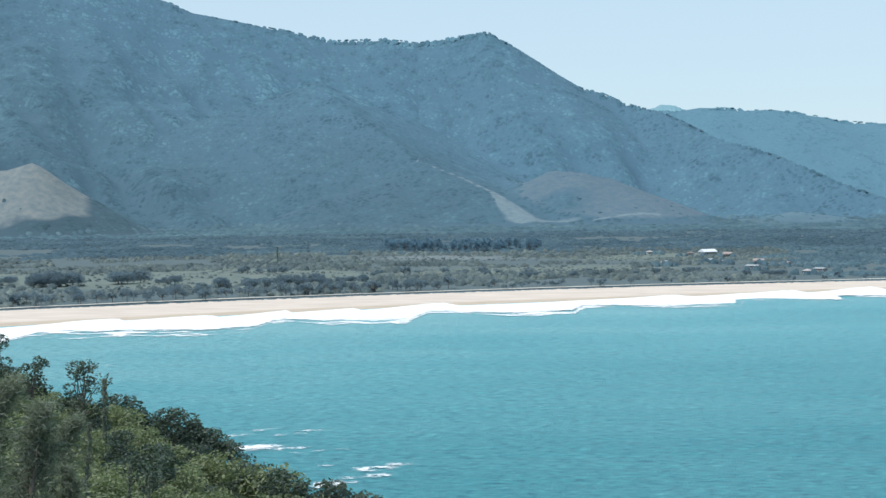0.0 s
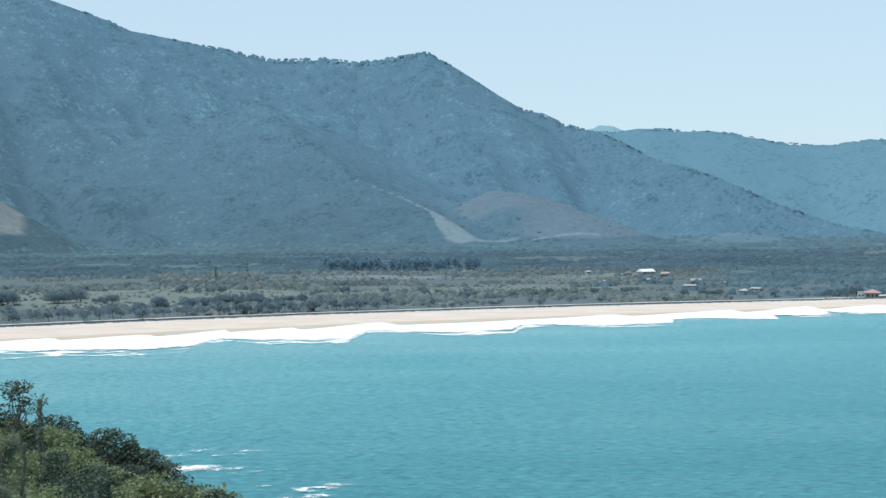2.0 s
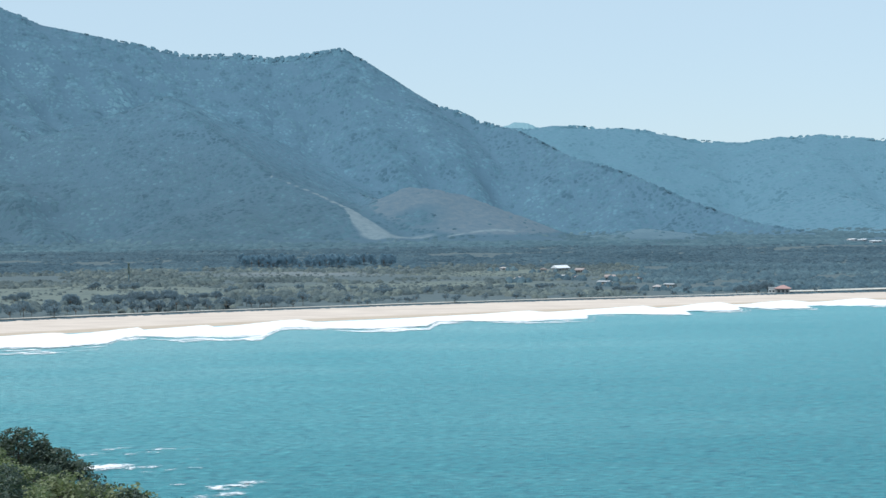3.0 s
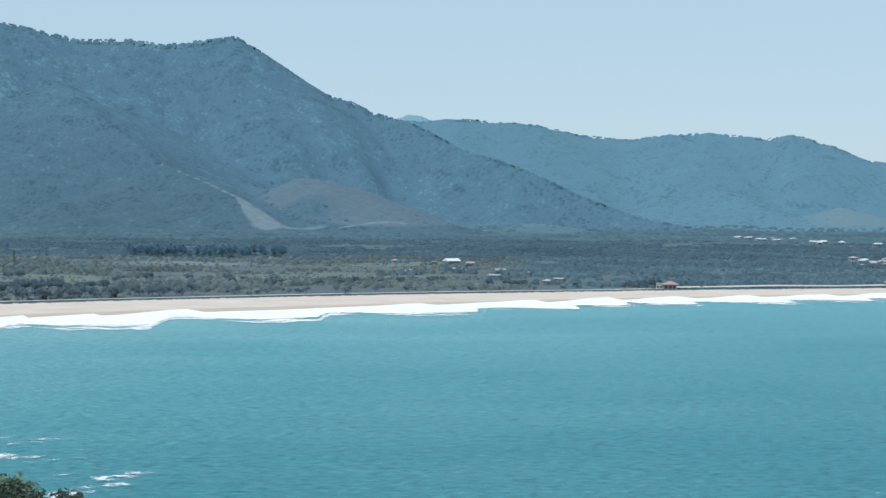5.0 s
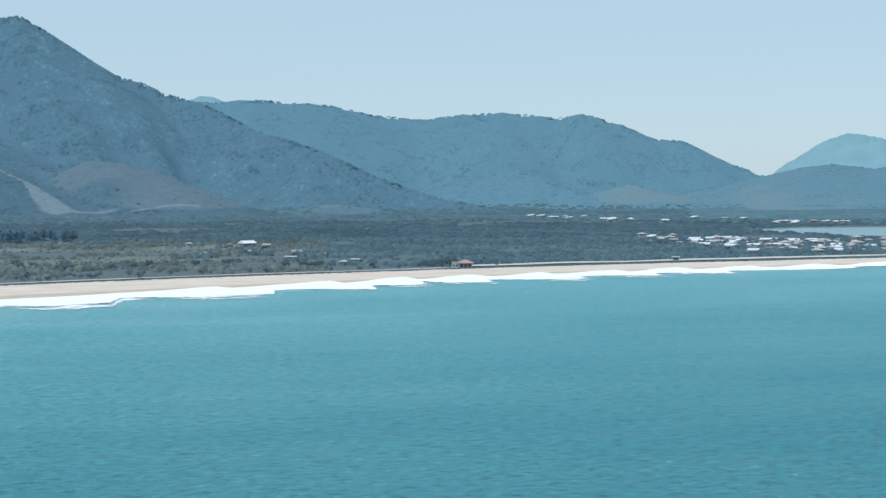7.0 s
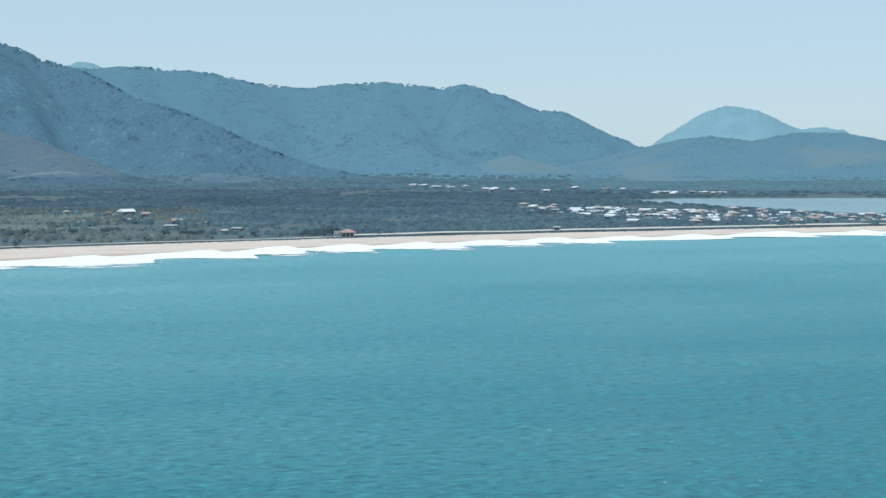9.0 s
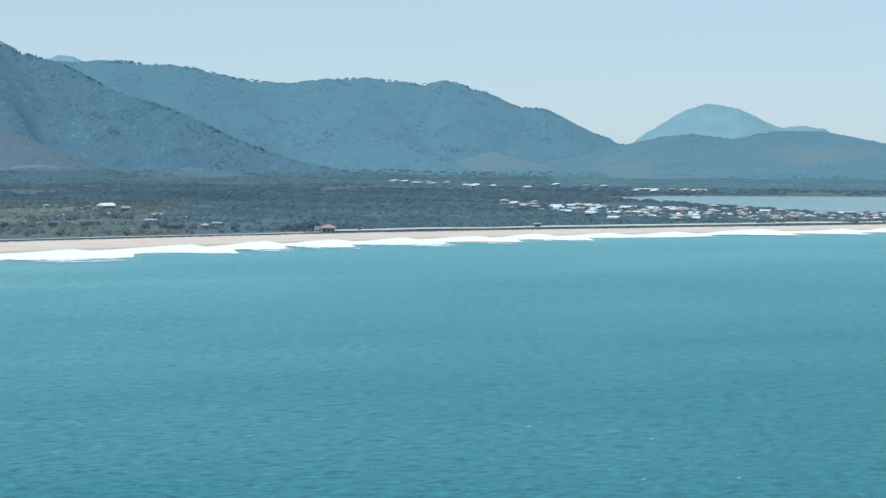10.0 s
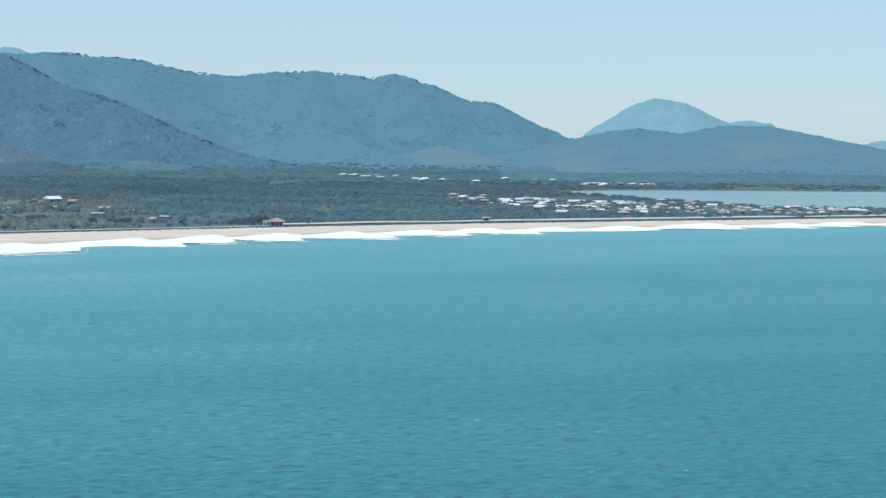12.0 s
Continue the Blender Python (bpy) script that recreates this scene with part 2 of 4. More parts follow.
# hill greens have blue distance haze mixed into the leaf colour, more further off
HAZED_FOREST = foliage("hill forest", (0.063, 0.138, 0.194), (0.075, 0.159, 0.221), (0.088, 0.180, 0.242), 0.035, vary=1.0, haze_fall=0.42, stands=0.55, canopy=0.6)
HAZED_FAR_FOREST = foliage("far hill forest", (0.084, 0.183, 0.243), (0.090, 0.195, 0.255), (0.098, 0.207, 0.268), 0.025, vary=0.6, stands=0.35, canopy=0.78)
HAZED_HUMP_FOREST = foliage("hazed hump forest", (0.1, 0.186, 0.228), (0.109, 0.199, 0.24), (0.122, 0.213, 0.253), 0.02, vary=0.5, stands=0.5, canopy=0.8)
HAZED_FLATWOOD = foliage("lagoon flats wood", (0.08, 0.156, 0.192), (0.088, 0.168, 0.204), (0.098, 0.181, 0.217), 0.02, vary=0.6, stands=0.5, canopy=0.5)
HAZED_FARTHEST = foliage("hazed distant mountain forest", (0.183, 0.318, 0.372), (0.188, 0.326, 0.381), (0.193, 0.333, 0.389), 0.012, vary=0.3)
# woods and scrub are tinted grey-blue to stand in for distance haze
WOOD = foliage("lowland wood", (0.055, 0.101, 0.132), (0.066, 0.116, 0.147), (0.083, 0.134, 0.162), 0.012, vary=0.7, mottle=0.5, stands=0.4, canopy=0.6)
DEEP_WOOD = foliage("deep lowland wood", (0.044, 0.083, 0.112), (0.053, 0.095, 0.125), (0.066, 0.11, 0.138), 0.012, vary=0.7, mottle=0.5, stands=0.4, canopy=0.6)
HAZED_MIDWOOD = foliage("foothill wood", (0.06, 0.116, 0.148), (0.072, 0.132, 0.164), (0.09, 0.152, 0.183), 0.02, vary=0.6, stands=0.7, canopy=0.55)
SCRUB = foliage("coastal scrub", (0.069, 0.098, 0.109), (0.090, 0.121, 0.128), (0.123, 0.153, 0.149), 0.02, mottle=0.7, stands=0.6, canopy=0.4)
LEAF_DARK = foliage("dark leaves", (0.058, 0.087, 0.081), (0.090, 0.122, 0.105), (0.127, 0.161, 0.129), 0.2, 0, 0.5, 0.25)
LEAF_LIGHT = foliage("yellow-green leaves", (0.151, 0.188, 0.121), (0.212, 0.251, 0.157), (0.278, 0.312, 0.197), 0.2, 0, 0.55, 0.3)
NEEDLE = foliage("grey-green needles", (0.141, 0.166, 0.145), (0.195, 0.221, 0.185), (0.268, 0.294, 0.246), 0.2, 0, 0.6, 0.3)
# leaves made over-bright and bluish, haze painted into their colour
HAZED_TREE = foliage("lowland tree leaves", (0.148, 0.213, 0.264), (0.184, 0.252, 0.301), (0.231, 0.298, 0.332), 0.02, vary=0.6, glow=0.4, thin_tint=(1.05, 1.12, 1.05))
HAZED_BELT = foliage("hazed belt leaves", (0.158, 0.261, 0.332), (0.182, 0.293, 0.365), (0.217, 0.328, 0.396), 0.02, vary=0.5, glow=0.4, thin_tint=(1.0, 1.1, 1.15))
BARK = plain("bark", (0.14, 0.125, 0.105), 0.9, 0.35, 4)
LIME_WHITE = plain("limewashed wall", (0.36, 0.39, 0.4), 0.85, 0.10, 0.8)
CREAM = plain("cream wall", (0.25, 0.27, 0.27), 0.85, 0.12, 0.8)
PALE_BLUE = plain("pale blue wall", (0.27, 0.33, 0.37), 0.85, 0.12, 0.8)
# the next two tile colours are greyed to paint in distance haze
TERRACOTTA = plain("terracotta tiles", (0.33, 0.28, 0.262), 0.8, 0.25, 2.5)
PINK_TILE = plain("faded tiles greyed for haze", (0.42, 0.39, 0.375), 0.85, 0.2, 2.5)
RED_TILE = plain("red pavilion tiles", (0.40, 0.25, 0.23), 0.8, 0.15, 2.5)
WHITE_SHEET = plain("white roof sheet", (0.72, 0.75, 0.77), 0.5, 0.06, 1.0)
FIBRE = plain("grey fibre sheet", (0.38, 0.40, 0.41), 0.7, 0.15, 1.0)
DARK_GLASS = plain("dark window glass", (0.05, 0.07, 0.08), 0.15, 0.1, 1.0)
TIMBER = plain("weathered timber", (0.22, 0.17, 0.12), 0.8, 0.25, 3.0)
TRACK = plain("pale sand track", (0.56, 0.54, 0.48), 0.95, 0.15, 0.15)
WHITE_WATER = plain("white water", (0.78, 0.84, 0.86), 0.8, 0.1, 3.0)


# ---- the land ----
SHORE_X = np.array([-3000, -900, -500, -167, -88, 28, 141, 294, 450, 617, 1200, 5000.0])
SHORE_Y = np.array([-400, 140, 376, 568, 611, 655, 685, 712, 722, 730, 758, 806.0])


def dune_line(x):
    """Where the sand meets the vegetation."""
    return sum(np.interp(x + o, SHORE_X, SHORE_Y) for o in (-60, -30, 0, 30, 60)) / 5


def sand_width(x):
    return np.interp(x, [-150, 50, 250, 600], [64, 53, 33, 22])


def foam_width(x):
    return np.interp(x, [-150, 0, 250, 600], [88, 54, 40, 36])


# crests: bearing, distance, height of the ground
MAIN_RIDGE = [(-26, 3100, 543), (-17, 2995, 499), (-13, 2972, 459), (-9.7, 2948, 403), (-8.9, 2937, 380), (-7.1, 2925,
              362), (-5.3, 2925, 345), (-3.7, 2925, 330), (-2, 2925, 332), (-0.8, 2925, 324), (0.4, 2925, 332), (1.7,
              2925, 342), (2.5, 2913, 317), (3.7, 2902, 274), (4.7, 2890, 239), (5.9, 2847, 219), (6.7, 2808, 198),
              (8.1, 2749, 176), (9.9, 2643, 128), (12.2, 2558, 94), (14.2, 2472, 53), (16.3, 2395, 22), (18.6, 2326, 2)]
FAR_RIDGE = [(4, 3955, 252), (8.5, 3729, 233), (9.9, 3729, 239), (11.2, 3729, 231), (12.6, 3729, 226), (14, 3729, 203),
             (15.7, 3729, 191), (17.3, 3729, 202), (18.7, 3729, 207), (20.1, 3729, 198), (20.8, 3729, 193), (21.7, 3729,
             203), (23, 3706, 176), (24, 3672, 143), (25.2, 3639, 135), (26.5, 3616, 93), (28.1, 3559, 56), (30, 3503,
             12)]
HUMP_RIDGE = [(24.5, 2900, 2), (26.5, 2850, 22), (28.1, 2800, 50), (29.5, 2800, 66), (30.5, 2800, 71), (31.9, 2800, 62), (33.5, 2800, 77),
              (35.1, 2800, 76), (36.6, 2800, 62), (38.1, 2800, 48), (39, 2800, 36), (41, 2800, 22), (44, 2850, 30)]
# lower spurs that run out from the main slope
SPUR_A = [(-4.5, 2560, 225), (-0.8, 2250, 89), (0.8, 2200, 62), (2.0, 2150, 42), (2.8, 2080, 20), (3.4, 2000, 5)]
SPUR_B = [(2.2, 2480, 70), (3.0, 2300, 58), (4.0, 2230, 74), (5.0, 2210, 70), (6.1, 2200, 61), (8.1, 2160, 32), (9.6, 2120, 4)]
SPUR_C = [(-19, 2050, 92), (-15.6, 1960, 76), (-14.5, 1950, 86), (-13.3, 1930, 53), (-12.0, 1900, 8)]
SPUR_D = [(19, 2900, 70), (22.4, 2600, 8), (23.4, 2560, 38), (24.4, 2520, 12), (25.8, 2500, 4)]
SPUR_E = [(11, 2150, 4), (12.6, 2140, 14), (14.2, 2130, 4)]


def ridge_height(x, y, crest, spread, power, seed):
    """Height over the plain of a ridge whose flanks run out to spread times its height."""
    px, py = polar(np.array([c[0] for c in crest]), np.array([c[1] for c in crest], float))
    pz = np.array([c[2] for c in crest], float)
    pz = pz + 3.0 * step(40, 130, pz)
    best = np.zeros_like(x)
    along, out = np.degrees(np.arctan2(x, y)) * 48, np.hypot(x, y)
    wob = 1 + 0.2 * fbm(x, y, 300, 3, seed) + 0.13 * fbm(along + 0.35 * out, out * 0.25, 110, 3, seed + 9) + 0.04 * fbm(x, y, 60, 2, seed + 5)
    for i in range(len(crest) - 1):
        dx, dy = px[i + 1] - px[i], py[i + 1] - py[i]
        s = np.clip(((x - px[i]) * dx + (y - py[i]) * dy) / (dx * dx + dy * dy), 0, 1)
        d = np.hypot(x - px[i] - s * dx, y - py[i] - s * dy)
        top = pz[i] + s * (pz[i + 1] - pz[i])
        reach = np.maximum(top * spread, 30) * wob
        best = np.maximum(best, top * np.clip(1 - d / reach, 0, 1) ** power)
    return best


def lagoon_band(x, y):
    """How far inside the lagoon, metres."""
    b, r = np.degrees(np.arctan2(x, y)), np.hypot(x, y)
    near = np.interp(b, [27, 28.9, 32.9, 39.1, 50], [1372, 1275, 1150, 1065, 1000]) + 14 * fbm(x, y, 120, 3, 31)
    far = np.interp(b, [27, 29.9, 39.1, 50], [1372, 1460, 1551, 1600]) + 10 * fbm(x, y, 150, 3, 37)
    return np.where(b > 26.5, np.minimum(r - near, far - r), -50.0)


def headland(x, y):
    """The look-out hill: it falls gently along the coast and steeply to the open bay."""
    b, r = np.degrees(np.arctan2(x, y)), np.hypot(x, y)
    k = np.clip(0.09 + 0.0092 * (b + 12.5), 0.02, 0.42)
    k = np.where(b > 90, 0.45 - 0.38 * step(90, 150, b), k)
    z = 38.3 - k * r - 8 * (1 - np.exp(-r / 35)) - 0.36 * np.maximum(0, r - 205) + 0.9 * fbm(x, y, 22, 3, 3) * step(8, 30, r)
    return np.maximum(z, -5)


def height(x, y):
    s = y - dune_line(x)
    inland = 1.6 + 0.5 * fbm(x, y, 40, 3, 11) * step(0, 30, s) + 0.0012 * np.clip(s, 0, 1500)
    beach = 1.6 + np.minimum(s, 0) * 1.6 / sand_width(x)
    z = np.where(s > 0, inland, np.maximum(beach, -5))
    z = z + rises(x, y)[0] * step(150, 500, s)
    z = z - 4.5 * step(-8, 14, lagoon_band(x, y)) * step(55, 75, s)
    return np.maximum(z, headland(x, y))


def rises(x, y):
    """The hills' height over the plain, and by how much each spur stands above all else."""
    every = []
    for crest, spread, power, seed in ((MAIN_RIDGE, 1.7, 1.2, 41), (FAR_RIDGE, 2.4, 1.2, 47), (HUMP_RIDGE, 4.5, 1.1, 53),
                                       (SPUR_A, 3.3, 1.15, 59), (SPUR_B, 2.8, 1.2, 61), (SPUR_C, 1.6, 1.1, 67), (SPUR_D, 4.0, 1.2, 71), (SPUR_E, 8.0, 1.2, 73)):
        every.append(ridge_height(x, y, crest, spread, power, seed))
    every = np.array(every)
    top = every.max(0)
    return top, [every[k] - np.delete(every, k, 0).max(0) for k in range(3, 8)], np.array([0, 1, 2, 0, 0, 0, 1, 0])[every.argmax(0)]


def blob(x, y, bearing, distance, half_b, half_r):
    """A soft oval patch of land, 1 in its middle."""
    b, r = np.degrees(np.arctan2(x, y)), np.hypot(x, y)
    return np.clip(1 - np.hypot((b - bearing) / half_b, (r - distance) / half_r), 0, 1)


def strip(x, y, ends, half):
    """A soft band along a line given as (bearing, distance) ends, half wide at each end."""
    (x0, y0), (x1, y1) = polar(*ends[0]), polar(*ends[1])
    s = np.clip(((x - x0) * (x1 - x0) + (y - y0) * (y1 - y0)) / ((x1 - x0) ** 2 + (y1 - y0) ** 2), 0, 1)
    d = np.hypot(x - x0 - s * (x1 - x0), y - y0 - s * (y1 - y0))
    return np.clip(1.3 - d / (half[0] + s * (half[1] - half[0])), 0, 1)


def zones(x, y):
    s = y - dune_line(x)
    near = np.hypot(x, y) < 420
    sand = np.where(near, 0, step(4, -4, s))
    wet = sand * step(-0.62, -0.95, s / sand_width(x))
    pasture = np.maximum.reduce([blob(x, y, -9, 800, 9.5, 130) * 1.6, blob(x, y, -17, 830, 5, 110) * 1.6, blob(x, y, 4.5, 840, 10, 80) * 0.9,
                                 blob(x, y, 7.5, 1000, 5, 90)])
    up, spur, owner = rises(x, y)
    bearing = np.degrees(np.arctan2(x, y))
    dry = step(-2, 9, spur[1]) * step(2.0, 3.4, bearing) * step(4, 14, up) * (0.9 - 0.7 * blob(x, y, 4.4, 2110, 1.9, 80))
    hay = step(-3, 5, spur[2]) * step(12, 36, up + 16 * fbm(x, y, 45, 3, 79)) * step(-11.8, -13.2, bearing + 0.5 * fbm(x, y, 30, 3, 83)) * (0.85 + 0.3 * fbm(x, y, 30, 3, 80))
    hay = np.maximum.reduce([hay, blob(x, y, 0.5, 1010, 6.5, 90) * 0.8, strip(x, y, ((-1.5, 1180), (2.2, 1150)), (5, 8)) * 0.8])
    pale = np.maximum.reduce([step(0, 9, spur[3]) * step(4, 12, up) * step(21.0, 23.4, bearing) * 0.9, step(-1, 3, spur[4]) * 0.5,
                              0.95 * step(-0.15, 0.45, fbm(x, y, 170, 3, 77)) * step(26.2, 28, bearing) * step(2790, 2600, np.hypot(x, y) + 120 * fbm(x, y, 130, 3, 78)) * step(2250, 2380, np.hypot(x, y))])
    # the slip's broad lower end also stands in for pale drifting smoke
    earth = np.maximum.reduce([strip(x, y, ((-0.9, 2250), (0.8, 2196)), (2, 4.5)), strip(x, y, ((0.8, 2196), (2.0, 2146)), (4.5, 8)),
                               strip(x, y, ((2.0, 2140), (3.0, 2035)), (9, 32)), strip(x, y, ((3.3, 2046), (4.9, 2052)), (14, 11)) * 0.7, strip(x, y, ((5.2, 2032), (7.8, 2072)), (6, 8)) * 0.75])
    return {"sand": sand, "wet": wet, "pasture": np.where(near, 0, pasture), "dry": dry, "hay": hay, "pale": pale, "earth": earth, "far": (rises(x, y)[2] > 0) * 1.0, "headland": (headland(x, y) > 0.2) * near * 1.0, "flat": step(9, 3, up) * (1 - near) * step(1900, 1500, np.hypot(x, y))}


def spans(*runs):
    return np.unique(np.concatenate([np.arange(a, b, c) for a, b, c in runs]))


GX = spans((-4900, -1500, 250), (-1500, -900, 25), (-900, 1900, 10), (-125, 40, 3), (1900, 3300, 25), (3300, 5001, 250))
GY = spans((-3000, -100, 200), (-100, 300, 4), (300, 420, 10), (420, 900, 6), (900, 2750, 10), (2750, 4901, 30))
gx, gy = np.meshgrid(GX, GY)
gx, gy = gx.ravel(), gy.ravel()
ground_mesh = raw_mesh("ground", np.stack([gx, gy, height(gx, gy)], 1), grid_faces(len(GX), len(GY)))
for zone_name, zone_value in zones(gx, gy).items():
    layer = ground_mesh.attributes.new(zone_name, "FLOAT", "POINT")
    layer.data.foreach_set("value", zone_value.astype(np.float32))
ground = part("ground", ground_mesh, GROUND)
tagged(ground, "coastal plain and hills of forest floor, pasture, bare earth and pale sand", "ground", kind="structure")

SX = spans((-4900, -600, 200), (-600, 1500, 15), (1500, 4950, 150))
SY = spans((-4900, 0, 200), (0, 800, 10))
sx, sy = np.meshgrid(SX, SY)
sx, sy = sx.ravel(), sy.ravel()
sea_mesh = raw_mesh("sea", np.stack([sx, sy, 0 * sx], 1), grid_faces(len(SX), len(SY)))
layer = sea_mesh.attributes.new("deep", "FLOAT", "POINT")
layer.data.foreach_set("value", np.clip((dune_line(sx) - sand_width(sx) - sy) / 520 + np.clip((sx - 40) / 700, -0.2, 0.22), 0, 1).astype(np.float32))
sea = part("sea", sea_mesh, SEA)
tagged(sea, "turquoise sea ruffled by wind, darker further out", "sea", kind="structure")

lb, lr = np.meshgrid(np.linspace(26, 46, 60), np.linspace(980, 1640, 40))
lx, ly = polar(lb.ravel(), lr.ravel())
lagoon = part("lagoon", raw_mesh("lagoon", np.stack([lx, ly, 0 * lx + 1.1], 1), grid_faces(60, 40)), CALM)
tagged(lagoon, "calm lagoon behind the town, coloured pale for reflected sky", "lagoon", kind="structure")


# ---- surf ----
def surf_strip(name, inner, outer, body, lift, rows=30, x0=-420, x1=1500, stepx=3.0):
    """A ragged sheet of white water along the shore between two distances from the sand's edge."""
    u = np.arange(x0, x1, stepx)
    v = np.linspace(0, 1, rows)
    uu, vv = np.meshgrid(u, v)
    edge = dune_line(uu) - sand_width(uu)
    yy = edge - (inner(uu) + vv * (outer(uu) - inner(uu)))
    zz = np.maximum(height(uu.ravel(), yy.ravel()).reshape(uu.shape), 0) + 0.08 + lift(uu, vv)
    thick = body(uu, vv).ravel()
    faces = grid_faces(len(u), rows)
    faces = faces[thick[faces].max(1) > 0.03]
    me = raw_mesh(name, np.stack([uu.ravel(), yy.ravel(), zz.ravel()], 1), faces)
    a = me.attributes.new("body", "FLOAT", "POINT")
    a.data.foreach_set("value", thick.astype(np.float32))
    return part(name, me, FOAM)


def lobes(u, seed):
    """Overlapping wash fronts along the shore: each swells slowly and ends abruptly, 0 to 1."""
    w = u / 44 + 1.3 * fbm(u, 0 * u, 140, 2, seed)
    f = w - np.floor(w)
    return step(0, 0.85, f) * step(1.0, 0.93, f) * (0.55 + 0.45 * lattice(np.floor(w), 0 * w, seed))


def surf_reach(u):
    """How far the unbroken white water stands out from the sand."""
    return foam_width(u) * (0.62 + 0.7 * lobes(u, 83) + 0.2 * fbm(u, 0 * u, 20, 3, 84)) + 5


surf = surf_strip("surf_foam", lambda u: 2 - 14 * lobes(u, 81) - 4 * fbm(u, 0 * u, 25, 3, 82), surf_reach,
                  lambda u, v: 1.3 * step(0, 0.08, v) * step(1.02, 0.55, v) - 0.2, lambda u, v: 0.12 * np.sin(v * np.pi * 5 + u * 0.05) * step(0.15, 0.4, v) + 0.1)
tagged(surf, "white surf washing up the sand in scalloped sheets", "surf", kind="stuff")
spray = surf_strip("foam_streaks", lambda u: surf_reach(u) * 0.68, lambda u: surf_reach(u) + 0.35 * foam_width(u) + 5,
                   lambda u, v: step(1.0, 0.35, v) * (0.3 + 0.4 * (1 - 3.0 * np.abs(fbm(u, 110 * v, 22, 3, 87))) + 0.45 * fbm(u, 40 * v, 120, 2, 88)) - 0.16, lambda u, v: 0.1 + 0 * v)
tagged(spray, "thin streaks of foam drifting outside the surf", "foam", kind="stuff")


# ---- woods ----
# houses: bearing, distance
TOWN = [(23.79, 1088), (24.13, 1132), (24.76, 1106), (25.32, 1056), (26.01, 988), (26.46, 1024), (26.97, 960), (27.3, 1053), (27.76, 904), (28.15, 1070),
        (28.48, 1029), (29.04, 1075), (29.27, 976), (29.49, 926), (29.94, 883), (30.49, 956), (30.66, 899), (31.27, 1015), (31.76, 964), (32.1, 916),
        (32.54, 870), (32.9, 880), (33.3, 973), (33.46, 858), (33.79, 950), (34.81, 962), (35.4, 936), (35.78, 915), (36.1, 951), (36.52, 916)]
FAR_TOWN = [(19.86, 1885), (20.07, 1859), (20.54, 1810), (21.01, 1847), (21.25, 1781), (21.73, 1860), (22.42, 1697), (22.79, 1691), (22.6, 1720), (23.38, 1700),
            (24.55, 1625), (25.7, 1767), (26.73, 1734), (27.45, 1722), (28.62, 1560), (28.88, 1580), (29.22, 1565), (29.05, 1600), (29.81, 1600), (30.16, 1585), (30.82, 1580), (30.95, 1590)]
HAMLET = [(7.46, 1036), (8.91, 1002), (10.25, 977), (11.31, 880), (10.15, 895), (8.02, 872), (12.27, 863), (13.0, 780), (13.46, 797), (11.12, 815), (9.58, 905)]


def clearing(x, y):
    """True near the houses and on the land in front of those far off."""
    b, r = np.degrees(np.arctan2(x, y)), np.hypot(x, y)
    hit = np.zeros(len(x), bool)
    for hb, hd in TOWN + FAR_TOWN + HAMLET:
        deep = 45 if hd > 1400 else 14
        hit |= (np.abs(b - hb) * hd * 0.01745 < 9) & (r > hd - deep) & (r < hd + 7)
    return hit


def crowns(name, x, y, z, radius, tall, material, seed, sides=7, slope=None, skirt=0.36):
    """Many rounded, uneven tree crowns joined into one mesh, one island a tree.
    skirt: how far the lowest leaves reach below the foot, in crown radii."""
    r = np.random.default_rng(seed)
    n = len(x)
    rings = ((-0.15, 1.0), (0.4, 0.86), (0.78, 0.52))
    a = np.arange(sides) * 2 * np.pi / sides
    verts = np.zeros((n, len(rings) * sides + 1, 3))
    for k, (up, out) in enumerate(rings):
        j = r.uniform(0.75, 1.25, (n, sides))
        verts[:, k * sides:(k + 1) * sides, 0] = x[:, None] + np.cos(a + k * 0.4) * out * j * radius[:, None]
        verts[:, k * sides:(k + 1) * sides, 1] = y[:, None] + np.sin(a + k * 0.4) * out * j * radius[:, None]
        verts[:, k * sides:(k + 1) * sides, 2] = z[:, None] + (up + r.uniform(-0.1, 0.1, (n, sides))) * tall[:, None] - (skirt * radius[:, None] if k == 0 else 0)
    verts[:, -1] = np.stack([x + r.uniform(-0.3, 0.3, n) * radius, y + r.uniform(-0.3, 0.3, n) * radius, z + tall], 1)
    if slope is not None:
        verts[:, :, 2] += (verts[:, :, 0] - x[:, None]) * slope[0][:, None] + (verts[:, :, 1] - y[:, None]) * slope[1][:, None]
    quads, tris = [], []
    for k in range(len(rings) - 1):
        for i in range(sides):
            quads.append((k * sides + i, k * sides + (i + 1) % sides, (k + 1) * sides + (i + 1) % sides, (k + 1) * sides + i))
    for i in range(sides):
        tris.append((2 * sides + i, 2 * sides + (i + 1) % sides, 3 * sides))
    base = (np.arange(n) * (len(rings) * sides + 1))[:, None, None]
    me = raw_mesh(name, verts.reshape(-1, 3), [(base + np.array(quads)).reshape(-1, 4), (base + np.array(tris)).reshape(-1, 3)])
    return part(name, me, material)


